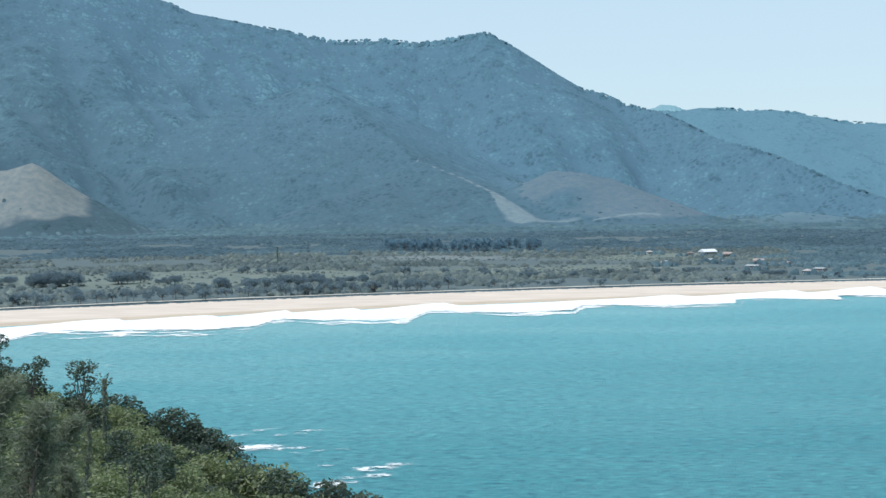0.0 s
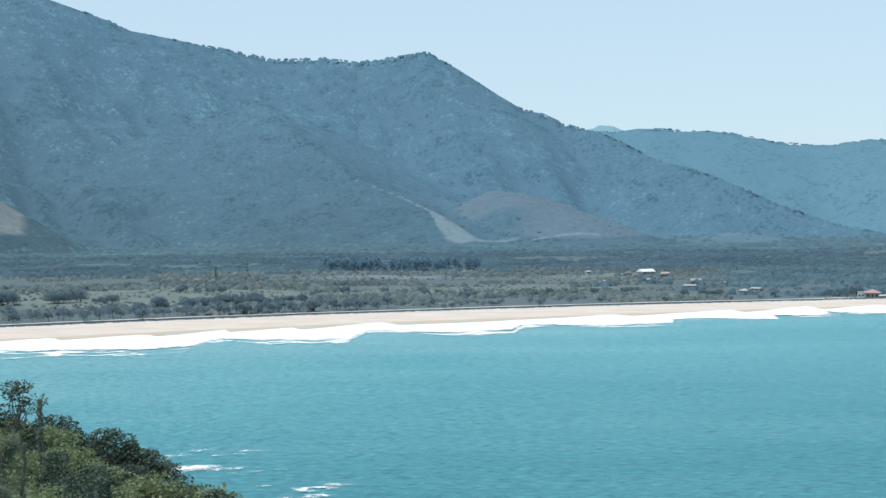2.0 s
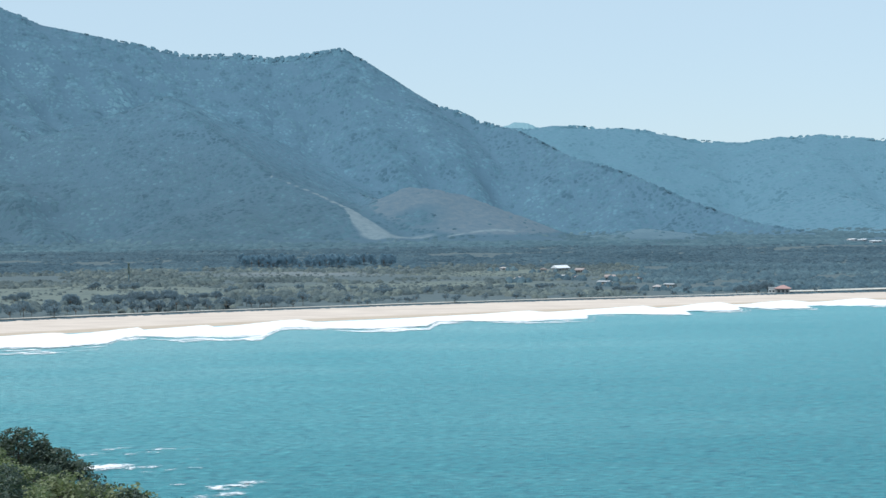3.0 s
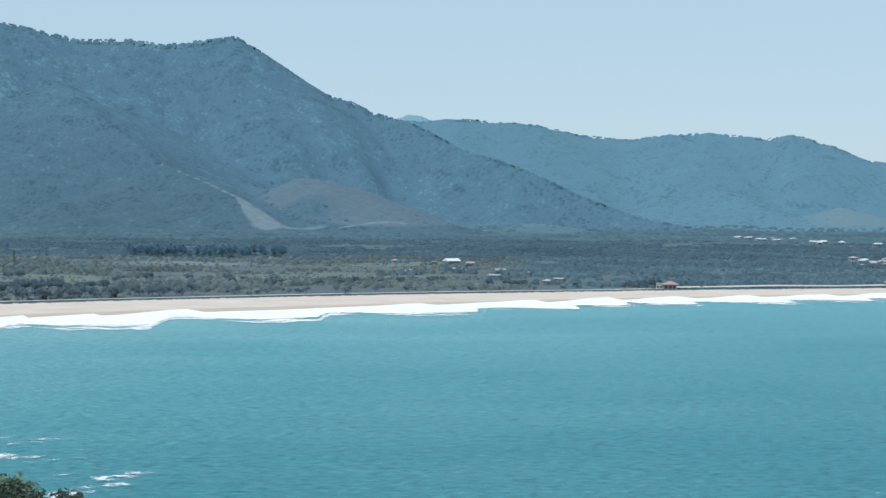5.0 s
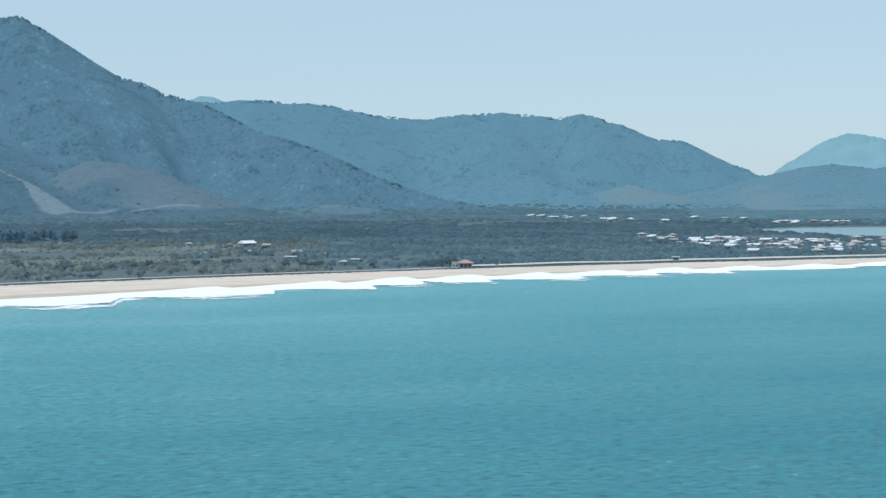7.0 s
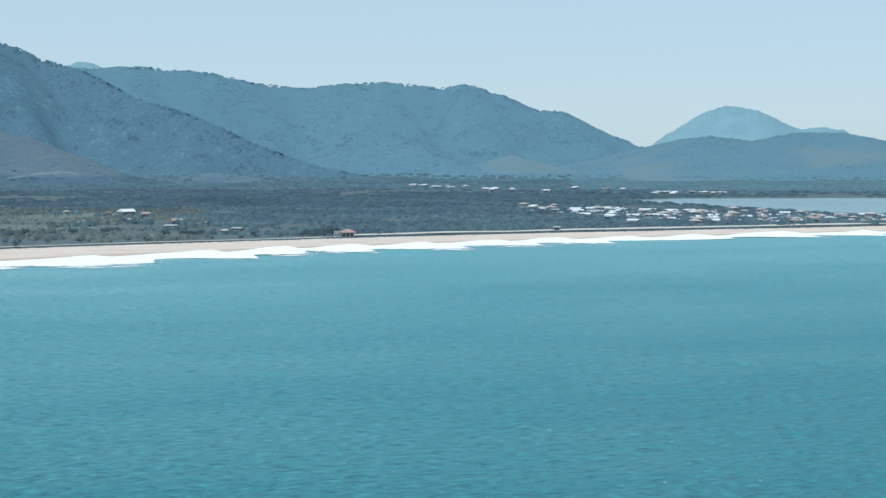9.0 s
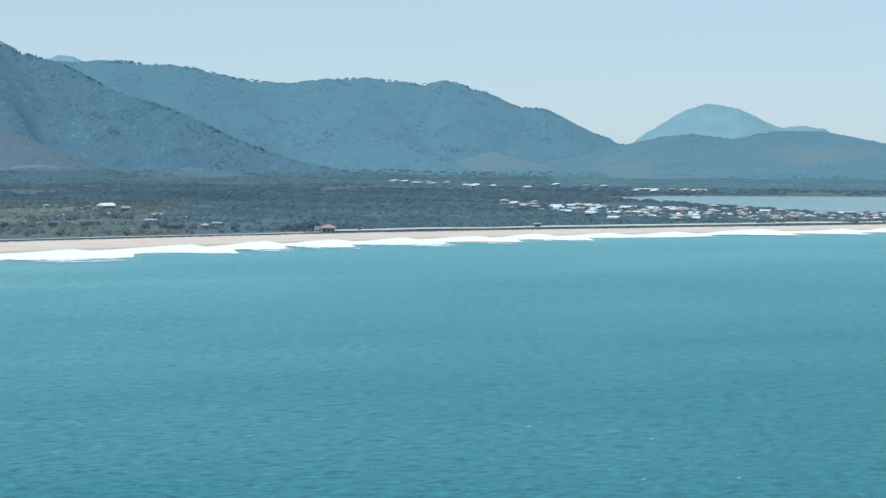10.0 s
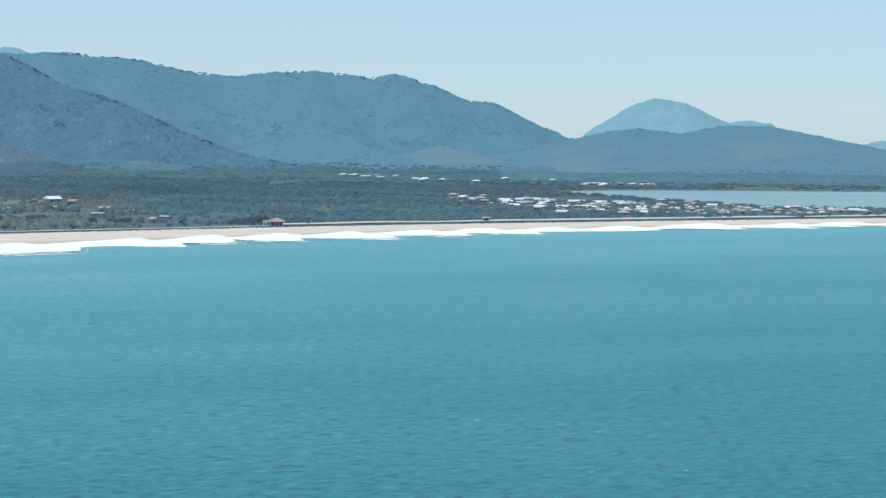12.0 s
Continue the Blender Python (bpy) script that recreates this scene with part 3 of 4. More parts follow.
def scatter(bearings, distances, spacing, seed):
    """Jittered places in a sector seen from the look-out."""
    r = np.random.default_rng(seed)
    d1 = distances[1]
    xs, ys = np.meshgrid(np.arange(-0.5 * d1, d1 * 0.75, spacing), np.arange(distances[0] * 0.7, d1, spacing))
    xs = (xs + r.uniform(-0.5, 0.5, xs.shape) * spacing).ravel()
    ys = (ys + r.uniform(-0.5, 0.5, ys.shape) * spacing).ravel()
    b, d = np.degrees(np.arctan2(xs, ys)), np.hypot(xs, ys)
    keep = (b > bearings[0]) & (b < bearings[1]) & (d > distances[0]) & (d < distances[1])
    return xs[keep], ys[keep]


def bare(x, y):
    """How open the land is: no trees where this is high."""
    z = zones(x, y)
    wide = 0.4 * fbm(x, y, 80, 4, 91)
    return np.maximum.reduce([z["pasture"] + wide, z["dry"] + wide, z["hay"] + 0.25 + wide, z["pale"] + wide, z["earth"] + wide * 0.15 + 0.2, z["sand"] * 2, step(-15, 2, lagoon_band(x, y)) * 2])


def wood(name, label, bearings, distances, spacing, size, seed, material, test, tall=(0.3, 0.58), skirt=0.36):
    x, y = scatter(bearings, distances, spacing, seed)
    z = height(x, y)
    keep = test(x, y, z) & ~clearing(x, y)
    x, y, z = x[keep], y[keep], z[keep]
    r = np.random.default_rng(seed + 1)
    slope = ((height(x + 4, y) - z) / 4, (height(x, y + 4) - z) / 4)
    facing = (slope[0] * x + slope[1] * y) / np.hypot(x, y) > -0.12
    x, y, z, slope = x[facing], y[facing], z[facing], (slope[0][facing], slope[1][facing])
    rad = r.uniform(*size, len(x)) * (1 + 0.25 * fbm(x, y, 120, 3, seed))
    ob = crowns(name, x, y, z - 0.12 * rad, rad, rad * r.uniform(*tall, len(x)), material, seed + 2, slope=slope, skirt=skirt)
    tagged(ob, label, "forest", kind="stuff")
    return ob


wood("hill_forest", "dense forest covering the near mountain, blue haze painted into its green", (-19, 20), (1700, 3000), 7.0, (3.2, 5.4), 101, HAZED_FOREST,
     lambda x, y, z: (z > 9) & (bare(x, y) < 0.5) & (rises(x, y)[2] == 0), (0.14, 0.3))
wood("far_forest", "forest on the far range of hills, blue haze painted into its green", (5, 41), (2400, 3850), 11.0, (4.4, 6.8), 111, HAZED_FAR_FOREST,
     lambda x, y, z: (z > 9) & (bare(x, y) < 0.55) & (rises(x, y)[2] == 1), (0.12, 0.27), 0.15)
wood("lagoon_hill_forest", "forest on the rounded hills beyond the lagoon, greyed with painted haze", (23, 42), (2100, 2950), 9.5, (3.6, 5.8), 115, HAZED_HUMP_FOREST,
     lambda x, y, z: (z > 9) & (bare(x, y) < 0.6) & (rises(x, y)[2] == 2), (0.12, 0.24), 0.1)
wood("back_woods", "woodland at the foot of the hills, greyed with painted haze", (-19, 25.5), (1650, 2850), 11.5, (3.6, 6.2), 125, HAZED_MIDWOOD,
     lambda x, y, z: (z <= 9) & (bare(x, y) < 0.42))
wood("lagoon_woods", "woodland on the flats beyond the lagoon, painted pale blue for haze", (25.5, 42), (1540, 2850), 11.0, (3.4, 5.8), 127, HAZED_FLATWOOD,
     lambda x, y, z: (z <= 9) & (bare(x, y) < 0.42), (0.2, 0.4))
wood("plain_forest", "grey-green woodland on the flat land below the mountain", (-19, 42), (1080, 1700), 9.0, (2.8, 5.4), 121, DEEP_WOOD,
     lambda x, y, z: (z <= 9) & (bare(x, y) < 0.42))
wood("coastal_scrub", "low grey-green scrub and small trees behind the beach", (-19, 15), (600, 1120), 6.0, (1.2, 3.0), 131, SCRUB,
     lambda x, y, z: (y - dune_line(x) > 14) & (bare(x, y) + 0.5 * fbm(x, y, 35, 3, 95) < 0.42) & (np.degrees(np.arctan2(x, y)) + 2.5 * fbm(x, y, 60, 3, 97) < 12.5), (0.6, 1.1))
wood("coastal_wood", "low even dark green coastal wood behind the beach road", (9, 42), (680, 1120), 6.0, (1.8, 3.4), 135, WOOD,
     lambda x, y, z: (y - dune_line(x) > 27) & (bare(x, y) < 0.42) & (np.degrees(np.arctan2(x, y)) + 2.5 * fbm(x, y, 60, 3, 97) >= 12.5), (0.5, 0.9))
wood("tussocks", "tussocks and low bushes in the rough pasture", (-18, 13), (640, 1060), 6.5, (0.5, 1.3), 137, SCRUB,
     lambda x, y, z: (y - dune_line(x) > 14) & (np.maximum(zones(x, y)["pasture"], zones(x, y)["hay"]) > 0.2) & (fbm(x, y, 25, 3, 139) > -0.1), (0.6, 1.1))
wood("scattered_trees", "scattered small trees on the open hillsides", (-18, 26), (1850, 2650), 22.0, (1.6, 3.2), 141, HAZED_FOREST,
     lambda x, y, z: (z > 6) & (bare(x, y) >= 0.5) & (zones(x, y)["earth"] < 0.1) & (fbm(x, y, 60, 3, 143) > 0.12))

# ---- distant mountains ----
def far_mountain(name, crest, label):
    b = np.linspace(crest[0][0], crest[-1][0], 260)
    top = sum(np.interp(b + o, [c[0] for c in crest], [c[2] for c in crest]) for o in (-0.12, -0.06, 0, 0.06, 0.12)) / 5
    rows = 22
    v = np.linspace(0, 1, rows)
    bb, vv = np.meshgrid(b, v)
    tt = np.tile(top, (rows, 1))
    d = 4650 - 330 * (1 - vv) + 26 * fbm(bb * 81, vv * 190, 130, 3, 9) * np.sin(np.pi * vv)
    x, y = polar(bb, d)
    me = raw_mesh(name, np.stack([x.ravel(), y.ravel(), (tt * vv ** 0.8 - 6 * (1 - vv) + np.tile(7 * fbm(b * 40, b * 0, 16, 4, 7), (rows, 1)) * vv ** 5).ravel()], 1), grid_faces(len(b), rows))
    # the pale blue of this material is haze painted over the forest green
    return tagged(part(name, me, HAZED_FARTHEST), label, "mountain", kind="structure")


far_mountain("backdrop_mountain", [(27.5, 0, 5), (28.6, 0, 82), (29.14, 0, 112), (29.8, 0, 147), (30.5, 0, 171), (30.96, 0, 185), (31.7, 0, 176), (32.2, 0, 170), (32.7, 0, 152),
                                   (33.6, 0, 113), (34.3, 0, 124), (35, 0, 114), (36.2, 0, 60), (37.2, 0, 5)], "distant mountain beyond the lagoon, painted pale for haze")
far_mountain("backdrop_mountain", [(37.4, 0, 30), (38.2, 0, 54), (39, 0, 68), (40.5, 0, 95), (43, 0, 110), (45, 0, 60)], "distant slope beyond the lagoon, painted pale for haze")
far_mountain("backdrop_mountain", [(6.5, 0, 240), (7.4, 0, 290), (8, 0, 303), (8.7, 0, 290), (9.6, 0, 240)], "distant peak in the saddle, painted pale for haze")


# ---- plants one can tell apart ----
def tube(points, radii, sides=6):
    """A tapered, round-jointed tube: vertices and quads."""
    points, radii = np.asarray(points, float), np.asarray(radii, float)
    way = np.gradient(points, axis=0)
    way /= np.linalg.norm(way, axis=1)[:, None] + 1e-9
    ref = np.where(np.abs(way[:, 2:3]) > 0.9, np.array([[1.0, 0, 0]]), np.array([[0, 0, 1.0]]))
    a = np.cross(way, ref)
    a /= np.linalg.norm(a, axis=1)[:, None]
    b = np.cross(way, a)
    ang = np.arange(sides) * 2 * np.pi / sides
    v = points[:, None] + radii[:, None, None] * (np.cos(ang)[None, :, None] * a[:, None] + np.sin(ang)[None, :, None] * b[:, None])
    i = np.arange(len(points) * sides).reshape(-1, sides)
    q = np.stack([i[:-1], np.roll(i[:-1], -1, 1), np.roll(i[1:], -1, 1), i[1:]], -1).reshape(-1, 4)
    return v.reshape(-1, 3), q


def merge(pieces):
    verts, faces, at = [], [], 0
    for v, f in pieces:
        verts.append(v)
        faces.append(f + at)
        at += len(v)
    return np.concatenate(verts), np.concatenate(faces)


def leaves(centres, radii, per, size, r, squash=0.75, droop=0.0):
    """Leaf blades in clouds round the given centres: vertices and quads, a blade an island."""
    centres, radii = np.asarray(centres, float), np.asarray(radii, float)
    n = len(centres) * per
    d = r.normal(size=(n, 3))
    d /= np.linalg.norm(d, axis=1)[:, None]
    d *= r.uniform(0.45, 1.0, (n, 1)) ** 0.6
    d[:, 2] *= squash
    p = np.repeat(centres, per, 0) + d * np.repeat(radii, per)[:, None]
    a = r.normal(size=(n, 3))
    a[:, 2] = a[:, 2] * 0.5 - droop
    a /= np.linalg.norm(a, axis=1)[:, None]
    b = np.cross(a, r.normal(size=(n, 3)))
    b /= np.linalg.norm(b, axis=1)[:, None] + 1e-9
    s = r.uniform(0.6, 1.3, (n, 1)) * size
    a, b = a * s, b * s * 0.55
    v = np.stack([p - a, p + b * 0.9, p + a, p - b * 0.9], 1).reshape(-1, 3)
    return v, np.arange(n * 4).reshape(-1, 4)


def broadleaf(name, label, tall, wide, clumps, per, leaf, material, seed, open_crown=False, lean=0.0):
    """A tree or bush: tapered trunk, limbs and a crown of many leaf clouds."""
    r = np.random.default_rng(seed)
    thing = tagged(new(name), label, "tree" if tall > 2.5 else "bush")
    fork = tall * (0.3 if not open_crown else 0.42)
    trunk = tube([(0, 0, -0.6), (lean * 0.15, 0, fork * 0.5), (lean * 0.4, 0.05, fork), (lean * 0.7, 0, tall * 0.7)],
                 np.array([0.05, 0.042, 0.034, 0.012]) * tall * (0.45 if open_crown else 0.75))
    pieces, centres, radii = [trunk], [], []
    for i in range(clumps):
        a, up = r.uniform(0, 2 * np.pi), r.uniform(0.28, 1.0)
        reach = wide * np.sqrt(max(0.05, 1 - (abs(up - 0.55) / 0.52) ** 2)) * r.uniform(0.45, 1.0)
        end = np.array([np.cos(a) * reach + lean * up, np.sin(a) * reach, tall * (0.18 + 0.74 * up)])
        start = np.array([lean * 0.4, 0.05, fork * r.uniform(0.7, 1.2)])
        if i < 9 or open_crown:
            mid = (start + end) / 2 + r.normal(size=3) * 0.12 * wide
            pieces.append(tube([start, mid, end], np.array([0.018, 0.012, 0.005]) * tall * (0.5 if open_crown else 1), 4))
        centres.append(end)
        radii.append(wide * r.uniform(0.24, 0.46) * (1.1 if open_crown else 1.0))
    part("trunk", raw_mesh("trunk", *merge(pieces)), BARK, thing)
    part("crown", raw_mesh("crown", *leaves(centres, radii, per, leaf, r), smooth=False), material, thing)
    return thing


def casuarina(name, label, tall, wide, boughs, sprays, seed, lean=0.0):
    """A feathery she-oak: steep boughs hung with thin, drooping needle sprays."""
    r = np.random.default_rng(seed)
    thing = tagged(new(name), label, "tree")
    s = np.linspace(0, 1, 6)
    spine = np.stack([lean * s ** 1.3, 0.12 * np.sin(s * 5), tall * s - 0.5], 1)
    pieces, tips, ways = [tube(spine, 0.032 * tall * (1.02 - s))], [], []
    for i in range(boughs):
        u = r.uniform(0.16, 0.97)
        base = np.array([np.interp(u, s, spine[:, k]) for k in range(3)])
        a, reach = r.uniform(0, 2 * np.pi), wide * (1.1 - u) * r.uniform(0.5, 1.0) + 0.04 * wide
        end = base + np.array([np.cos(a) * reach, np.sin(a) * reach, reach * r.uniform(0.7, 1.5)])
        pieces.append(tube([base, (base + end) / 2 + np.array([0, 0, -0.08 * reach]), end], np.array([0.014, 0.009, 0.003]) * tall * 0.4, 4))
        for k in range(sprays):
            w = r.uniform(0.2, 1.05)
            tips.append(base + (end - base) * w + r.normal(size=3) * 0.09 * wide)
            ways.append((end - base) / np.linalg.norm(end - base) * 0.5 + r.normal(size=3) * 0.55 + np.array([0, 0, 0.15]))
    tips, ways = np.array(tips), np.array(ways)
    ways /= np.linalg.norm(ways, axis=1)[:, None]
    long = r.uniform(0.25, 0.6, (len(tips), 1)) * wide * 0.42
    side = np.cross(ways, r.normal(size=ways.shape))
    side *= (0.035 / (np.linalg.norm(side, axis=1) + 1e-9))[:, None]
    v = np.stack([tips - side, tips + ways * long * 0.6 - side * 0.2, tips + ways * long + np.array([0, 0, -0.1]), tips + side], 1).reshape(-1, 3)
    part("trunk", raw_mesh("trunk", *merge(pieces)), BARK, thing)
    part("crown", raw_mesh("crown", v, np.arange(len(v)).reshape(-1, 4), smooth=False), NEEDLE, thing)
    return thing


def put(thing, bearing, distance, turn=0.0, size=1.0, sink=0.0, group="", label="", fresh=True):
    """A copy of a thing (or itself) on the ground at a bearing and distance from the look-out."""
    x, y = polar(bearing, distance)
    z = float(height(np.array([x]), np.array([y]))[0]) - sink
    m = pose(x, y, z, 0, 0, turn)
    ob = copy_thing(thing, m) if fresh else thing
    if not fresh:
        ob.matrix_basis = m
    ob.scale = (size, size, size)
    if group or label:
        tagged(ob, label, group=group)
    return ob


# -- the look-out slope --
pick = random.Random(5)
dark_a = broadleaf("bush", "dense dark green bush on the headland slope", 4.6, 2.3, 26, 90, 0.17, LEAF_DARK, 201)
dark_b = broadleaf("bush", "dense dark green bush on the headland slope", 4.0, 2.7, 30, 80, 0.17, LEAF_DARK, 202)
light_a = broadleaf("bush", "rounded yellow-green bush on the headland slope", 3.2, 2.2, 26, 85, 0.16, LEAF_LIGHT, 203)
light_b = broadleaf("bush", "spreading yellow-green bush on the headland slope", 2.6, 2.6, 28, 80, 0.16, LEAF_LIGHT, 204)
sparse_a = broadleaf("slender_tree", "thin open-crowned tree above the headland scrub", 5.6, 1.5, 24, 60, 0.12, LEAF_DARK, 205, True, 0.5)
sparse_b = broadleaf("slender_tree", "thin open-crowned tree above the headland scrub", 5.0, 1.2, 20, 56, 0.12, LEAF_DARK, 206, True, -0.3)
she_oak = casuarina("casuarina", "feathery grey-green casuarina leaning over the slope", 8.5, 3.0, 60, 80, 207, 3.0)
she_oak_b = casuarina("casuarina", "feathery grey-green casuarina with upright boughs", 7.5, 2.3, 54, 80, 208, 1.0)
spire = casuarina("casuarina_sapling", "slim spire-shaped young casuarina", 5.2, 0.3, 60, 60, 209, 0.1)
spire.children[1].data.materials[0] = LEAF_DARK

DARK_BUSHES = [(-11.6, 186, 1.25), (-10.9, 188, 1.15), (-9.9, 182, 1.48), (-9.3, 184, 1.4), (-8.7, 182, 1.35), (-9.4, 172, 1.0), (-8.0, 180, 1.25),
               (-7.2, 174, 1.3), (-4.4, 163, 1.55), (-3.8, 161, 1.6), (-3.2, 158, 1.65), (-2.8, 156, 1.5), (-5.8, 160, 1.35), (-4.2, 147, 1.5), (-2.7, 138, 1.3), (-7.6, 168, 1.1), 
               (-10.6, 120, 1.0), (-11.2, 112, 0.9), (-11.7, 128, 0.9), (-13.0, 150, 0.8)]
for i, (b, d, size) in enumerate(DARK_BUSHES):
    put((dark_a, dark_b)[i % 2], b, d, pick.uniform(0, 360), size, 0.2, "headland bushes", fresh=i > 1)
LIGHT_BUSHES = [(-15.2, 178, 0.9), (-14.2, 182, 0.9), (-13.3, 176, 1.0), (-12.4, 176, 1.4), (-11.9, 172, 1.4), (-11.2, 160, 1.3), (-10.3, 150, 1.1), (-12.6, 140, 1.0),
                (-9.6, 140, 1.1), (-8.6, 134, 1.0), (-7.6, 128, 1.0), (-13.6, 118, 1.0), (-12.2, 100, 0.9), (-10.2, 96, 0.9), (-8.6, 92, 0.9),
                (-7.0, 88, 0.8), (-14.6, 140, 1.0), (-13.0, 88, 0.8), (-10.9, 84, 0.8), (-9.3, 78, 0.7), (-6.0, 122, 0.9), (-5.2, 118, 0.8), (-6.5, 166, 1.75), (-5.0, 151, 1.8), (-3.4, 141, 1.8), (-6.1, 152, 1.4), (-8.4, 160, 1.4), (-4.4, 134, 1.3)]
for i, (b, d, size) in enumerate(LIGHT_BUSHES):
    put((light_a, light_b)[i % 2], b, d, pick.uniform(0, 360), size, 0.25, "headland bushes", fresh=i > 1)
put(sparse_a, -13.05, 150, 20, 1.45, 0.2, "slender trees", fresh=False)
put(sparse_b, -14.75, 146, 140, 1.3, 0.2, "slender trees", fresh=False)
put(sparse_a, -15.9, 140, 200, 1.3, 0.2, "slender trees")
put(spire, -12.25, 120, 0, 1.75, 0.2, "young casuarinas", fresh=False)
put(spire, -12.85, 84, 80, 1.15, 0.2, "young casuarinas")
put(spire, -11.45, 80, 30, 0.9, 0.2, "young casuarinas")
put(spire, -10.75, 96, 80, 0.8, 0.2, "young casuarinas")
put(spire, -9.55, 88, 150, 0.7, 0.2, "young casuarinas")
put(she_oak, -17.0, 62, 15, 0.62, 0.2, "casuarinas", fresh=False)
put(she_oak_b, -15.0, 60, 20, 0.72, 0.2, "casuarinas", fresh=False)
put(she_oak, -18.2, 70, 5, 0.7, 0.2, "casuarinas")
put(she_oak_b, -13.2, 66, 200, 0.5, 0.2, "casuarinas")
put(she_oak, -14.3, 74, -10, 0.55, 0.2, "casuarinas")
put(she_oak_b, -16.4, 46, 100, 0.5, 0.2, "casuarinas")

# undergrowth between them
r = np.random.default_rng(31)
ux, uy = scatter((-20, -1.5), (40, 232), 2.7, 33)
uz = headland(ux, uy)
keep = uz > 1.2
ux, uy, uz = ux[keep], uy[keep], uz[keep]
tone = fbm(ux, uy, 14, 3, 35) + r.uniform(-0.35, 0.35, len(ux))
for mat, chosen, label in ((LEAF_LIGHT, tone > -0.3, "tangled yellow-green undergrowth covering the slope"),
                           (LEAF_DARK, tone <= -0.3, "tangled dark green undergrowth covering the slope")):
    c = np.stack([ux, uy, uz + 0.45], 1)[chosen]
    me = raw_mesh("undergrowth", *leaves(c, r.uniform(1.2, 2.1, len(c)), 200, 0.18, r, 0.55), smooth=False)
    tagged(part("undergrowth", me, mat), label, "undergrowth", kind="stuff")

# -- trees of the plain --
beach_a = broadleaf("beach_tree", "small spreading beach tree at the edge of the sand", 5.6, 3.2, 18, 34, 0.34, HAZED_TREE, 211)
beach_b = broadleaf("beach_tree", "small round-crowned beach tree at the edge of the sand", 4.8, 2.8, 17, 34, 0.34, HAZED_TREE, 212)
beach_c = broadleaf("beach_tree", "small open-crowned beach tree at the edge of the sand", 6.2, 2.5, 16, 30, 0.32, HAZED_TREE, 213, True)
pasture_a = broadleaf("pasture_tree", "round tree standing in open pasture", 8.0, 5.0, 30, 44, 0.42, HAZED_TREE, 214)
pasture_b = broadleaf("pasture_tree", "broad tree standing in open pasture", 6.6, 5.5, 30, 44, 0.42, HAZED_TREE, 215)
tall_pine = casuarina("tall_pine", "tall narrow dark pine on the plain", 17.0, 2.6, 70, 30, 216, 0.2)
tall_pine.children[1].data.materials[0] = HAZED_BELT

used = set()
for i in range(96):
    x = -200 + i * 3.1 + pick.uniform(-2.0, 2.0)
    if i >= 66:
        x = pick.uniform(15, 250)
    y = float(dune_line(np.array([x]))[0]) + pick.uniform(7, 24 if i < 66 else 20) + (0 if i % 3 else 12)
    kind = pick.choice((beach_a, beach_b, beach_c))
    fresh = kind.name in used
    used.add(kind.name)
    put(kind, math.degrees(math.atan2(x, y)), math.hypot(x, y), pick.uniform(0, 360), pick.uniform(0.65, 1.1) * (1 if i < 66 else 0.62), 0.1, "beach trees", fresh=fresh)
# copses in the pasture: bearing, distance, spread in degrees and metres, trees, size
COPSES = [(-14.3, 752, 0.45, 9, 6, 0.85), (-13.3, 748, 0.5, 7, 7, 0.8), (-15.6, 772, 0.3, 8, 3, 0.7), (-11.2, 762, 0.5, 7, 6, 0.8), (-9.9, 745, 0.4, 8, 4, 0.5),
          (-7.6, 702, 0.7, 10, 8, 0.6), (-6.2, 706, 0.8, 11, 10, 0.62), (-4.7, 712, 0.7, 10, 8, 0.58), (-3.4, 726, 0.6, 9, 5, 0.5), (-6.6, 840, 0.9, 14, 6, 0.5),
          (-1.8, 800, 0.9, 20, 5, 0.45), (1.0, 790, 1.2, 30, 7, 0.45), (3.4, 768, 1.0, 25, 6, 0.45), (5.8, 770, 1.2, 25, 6, 0.4), (8.2, 785, 1.0, 25, 5, 0.4), (11.0, 770, 1.3, 16, 7, 0.4)]
made = 0
for b, d, wide_b, deep, count, size in COPSES:
    for k in range(count):
        put((pasture_a, pasture_b)[made % 2], b + pick.uniform(-1, 1) * wide_b, d + pick.uniform(-1, 1) * deep, pick.uniform(0, 360), size * pick.uniform(0.75, 1.15), 0.2, "pasture trees", fresh=made > 1)
        made += 1
put(tall_pine, -6.0, 915, 0, 0.7, 0.2, fresh=False)
for b, d, size in ((16.6, 748, 0.6), (16.88, 752, 0.72), (16.3, 752, 0.5), (15.95, 758, 0.42)):
    put(pasture_a, b, d, pick.uniform(0, 360), size, 0.2, label="dark round tree beside the beach house")

# a belt of tall trees at the back of the open land
belt_tree = broadleaf("belt_tree", "tall grey-green tree in a belt across the plain", 11.0, 3.8, 22, 36, 0.5, HAZED_BELT, 217, True)
for i in range(88):
    b = pick.uniform(-2.0, 3.6)
    put(belt_tree, b, pick.uniform(1095, 1190), pick.uniform(0, 360), pick.uniform(0.55, 0.9), 0.2, "tree belt", fresh=i > 0)


# ---- buildings ----
def box(bm, x0, x1, y0, y1, z0, z1):
    vs = [bm.verts.new(c) for c in ((x0, y0, z0), (x1, y0, z0), (x1, y1, z0), (x0, y1, z0), (x0, y0, z1), (x1, y0, z1), (x1, y1, z1), (x0, y1, z1))]
    for f in ((0, 3, 2, 1), (4, 5, 6, 7), (0, 1, 5, 4), (1, 2, 6, 5), (2, 3, 7, 6), (3, 0, 4, 7)):
        bm.faces.new([vs[i] for i in f])


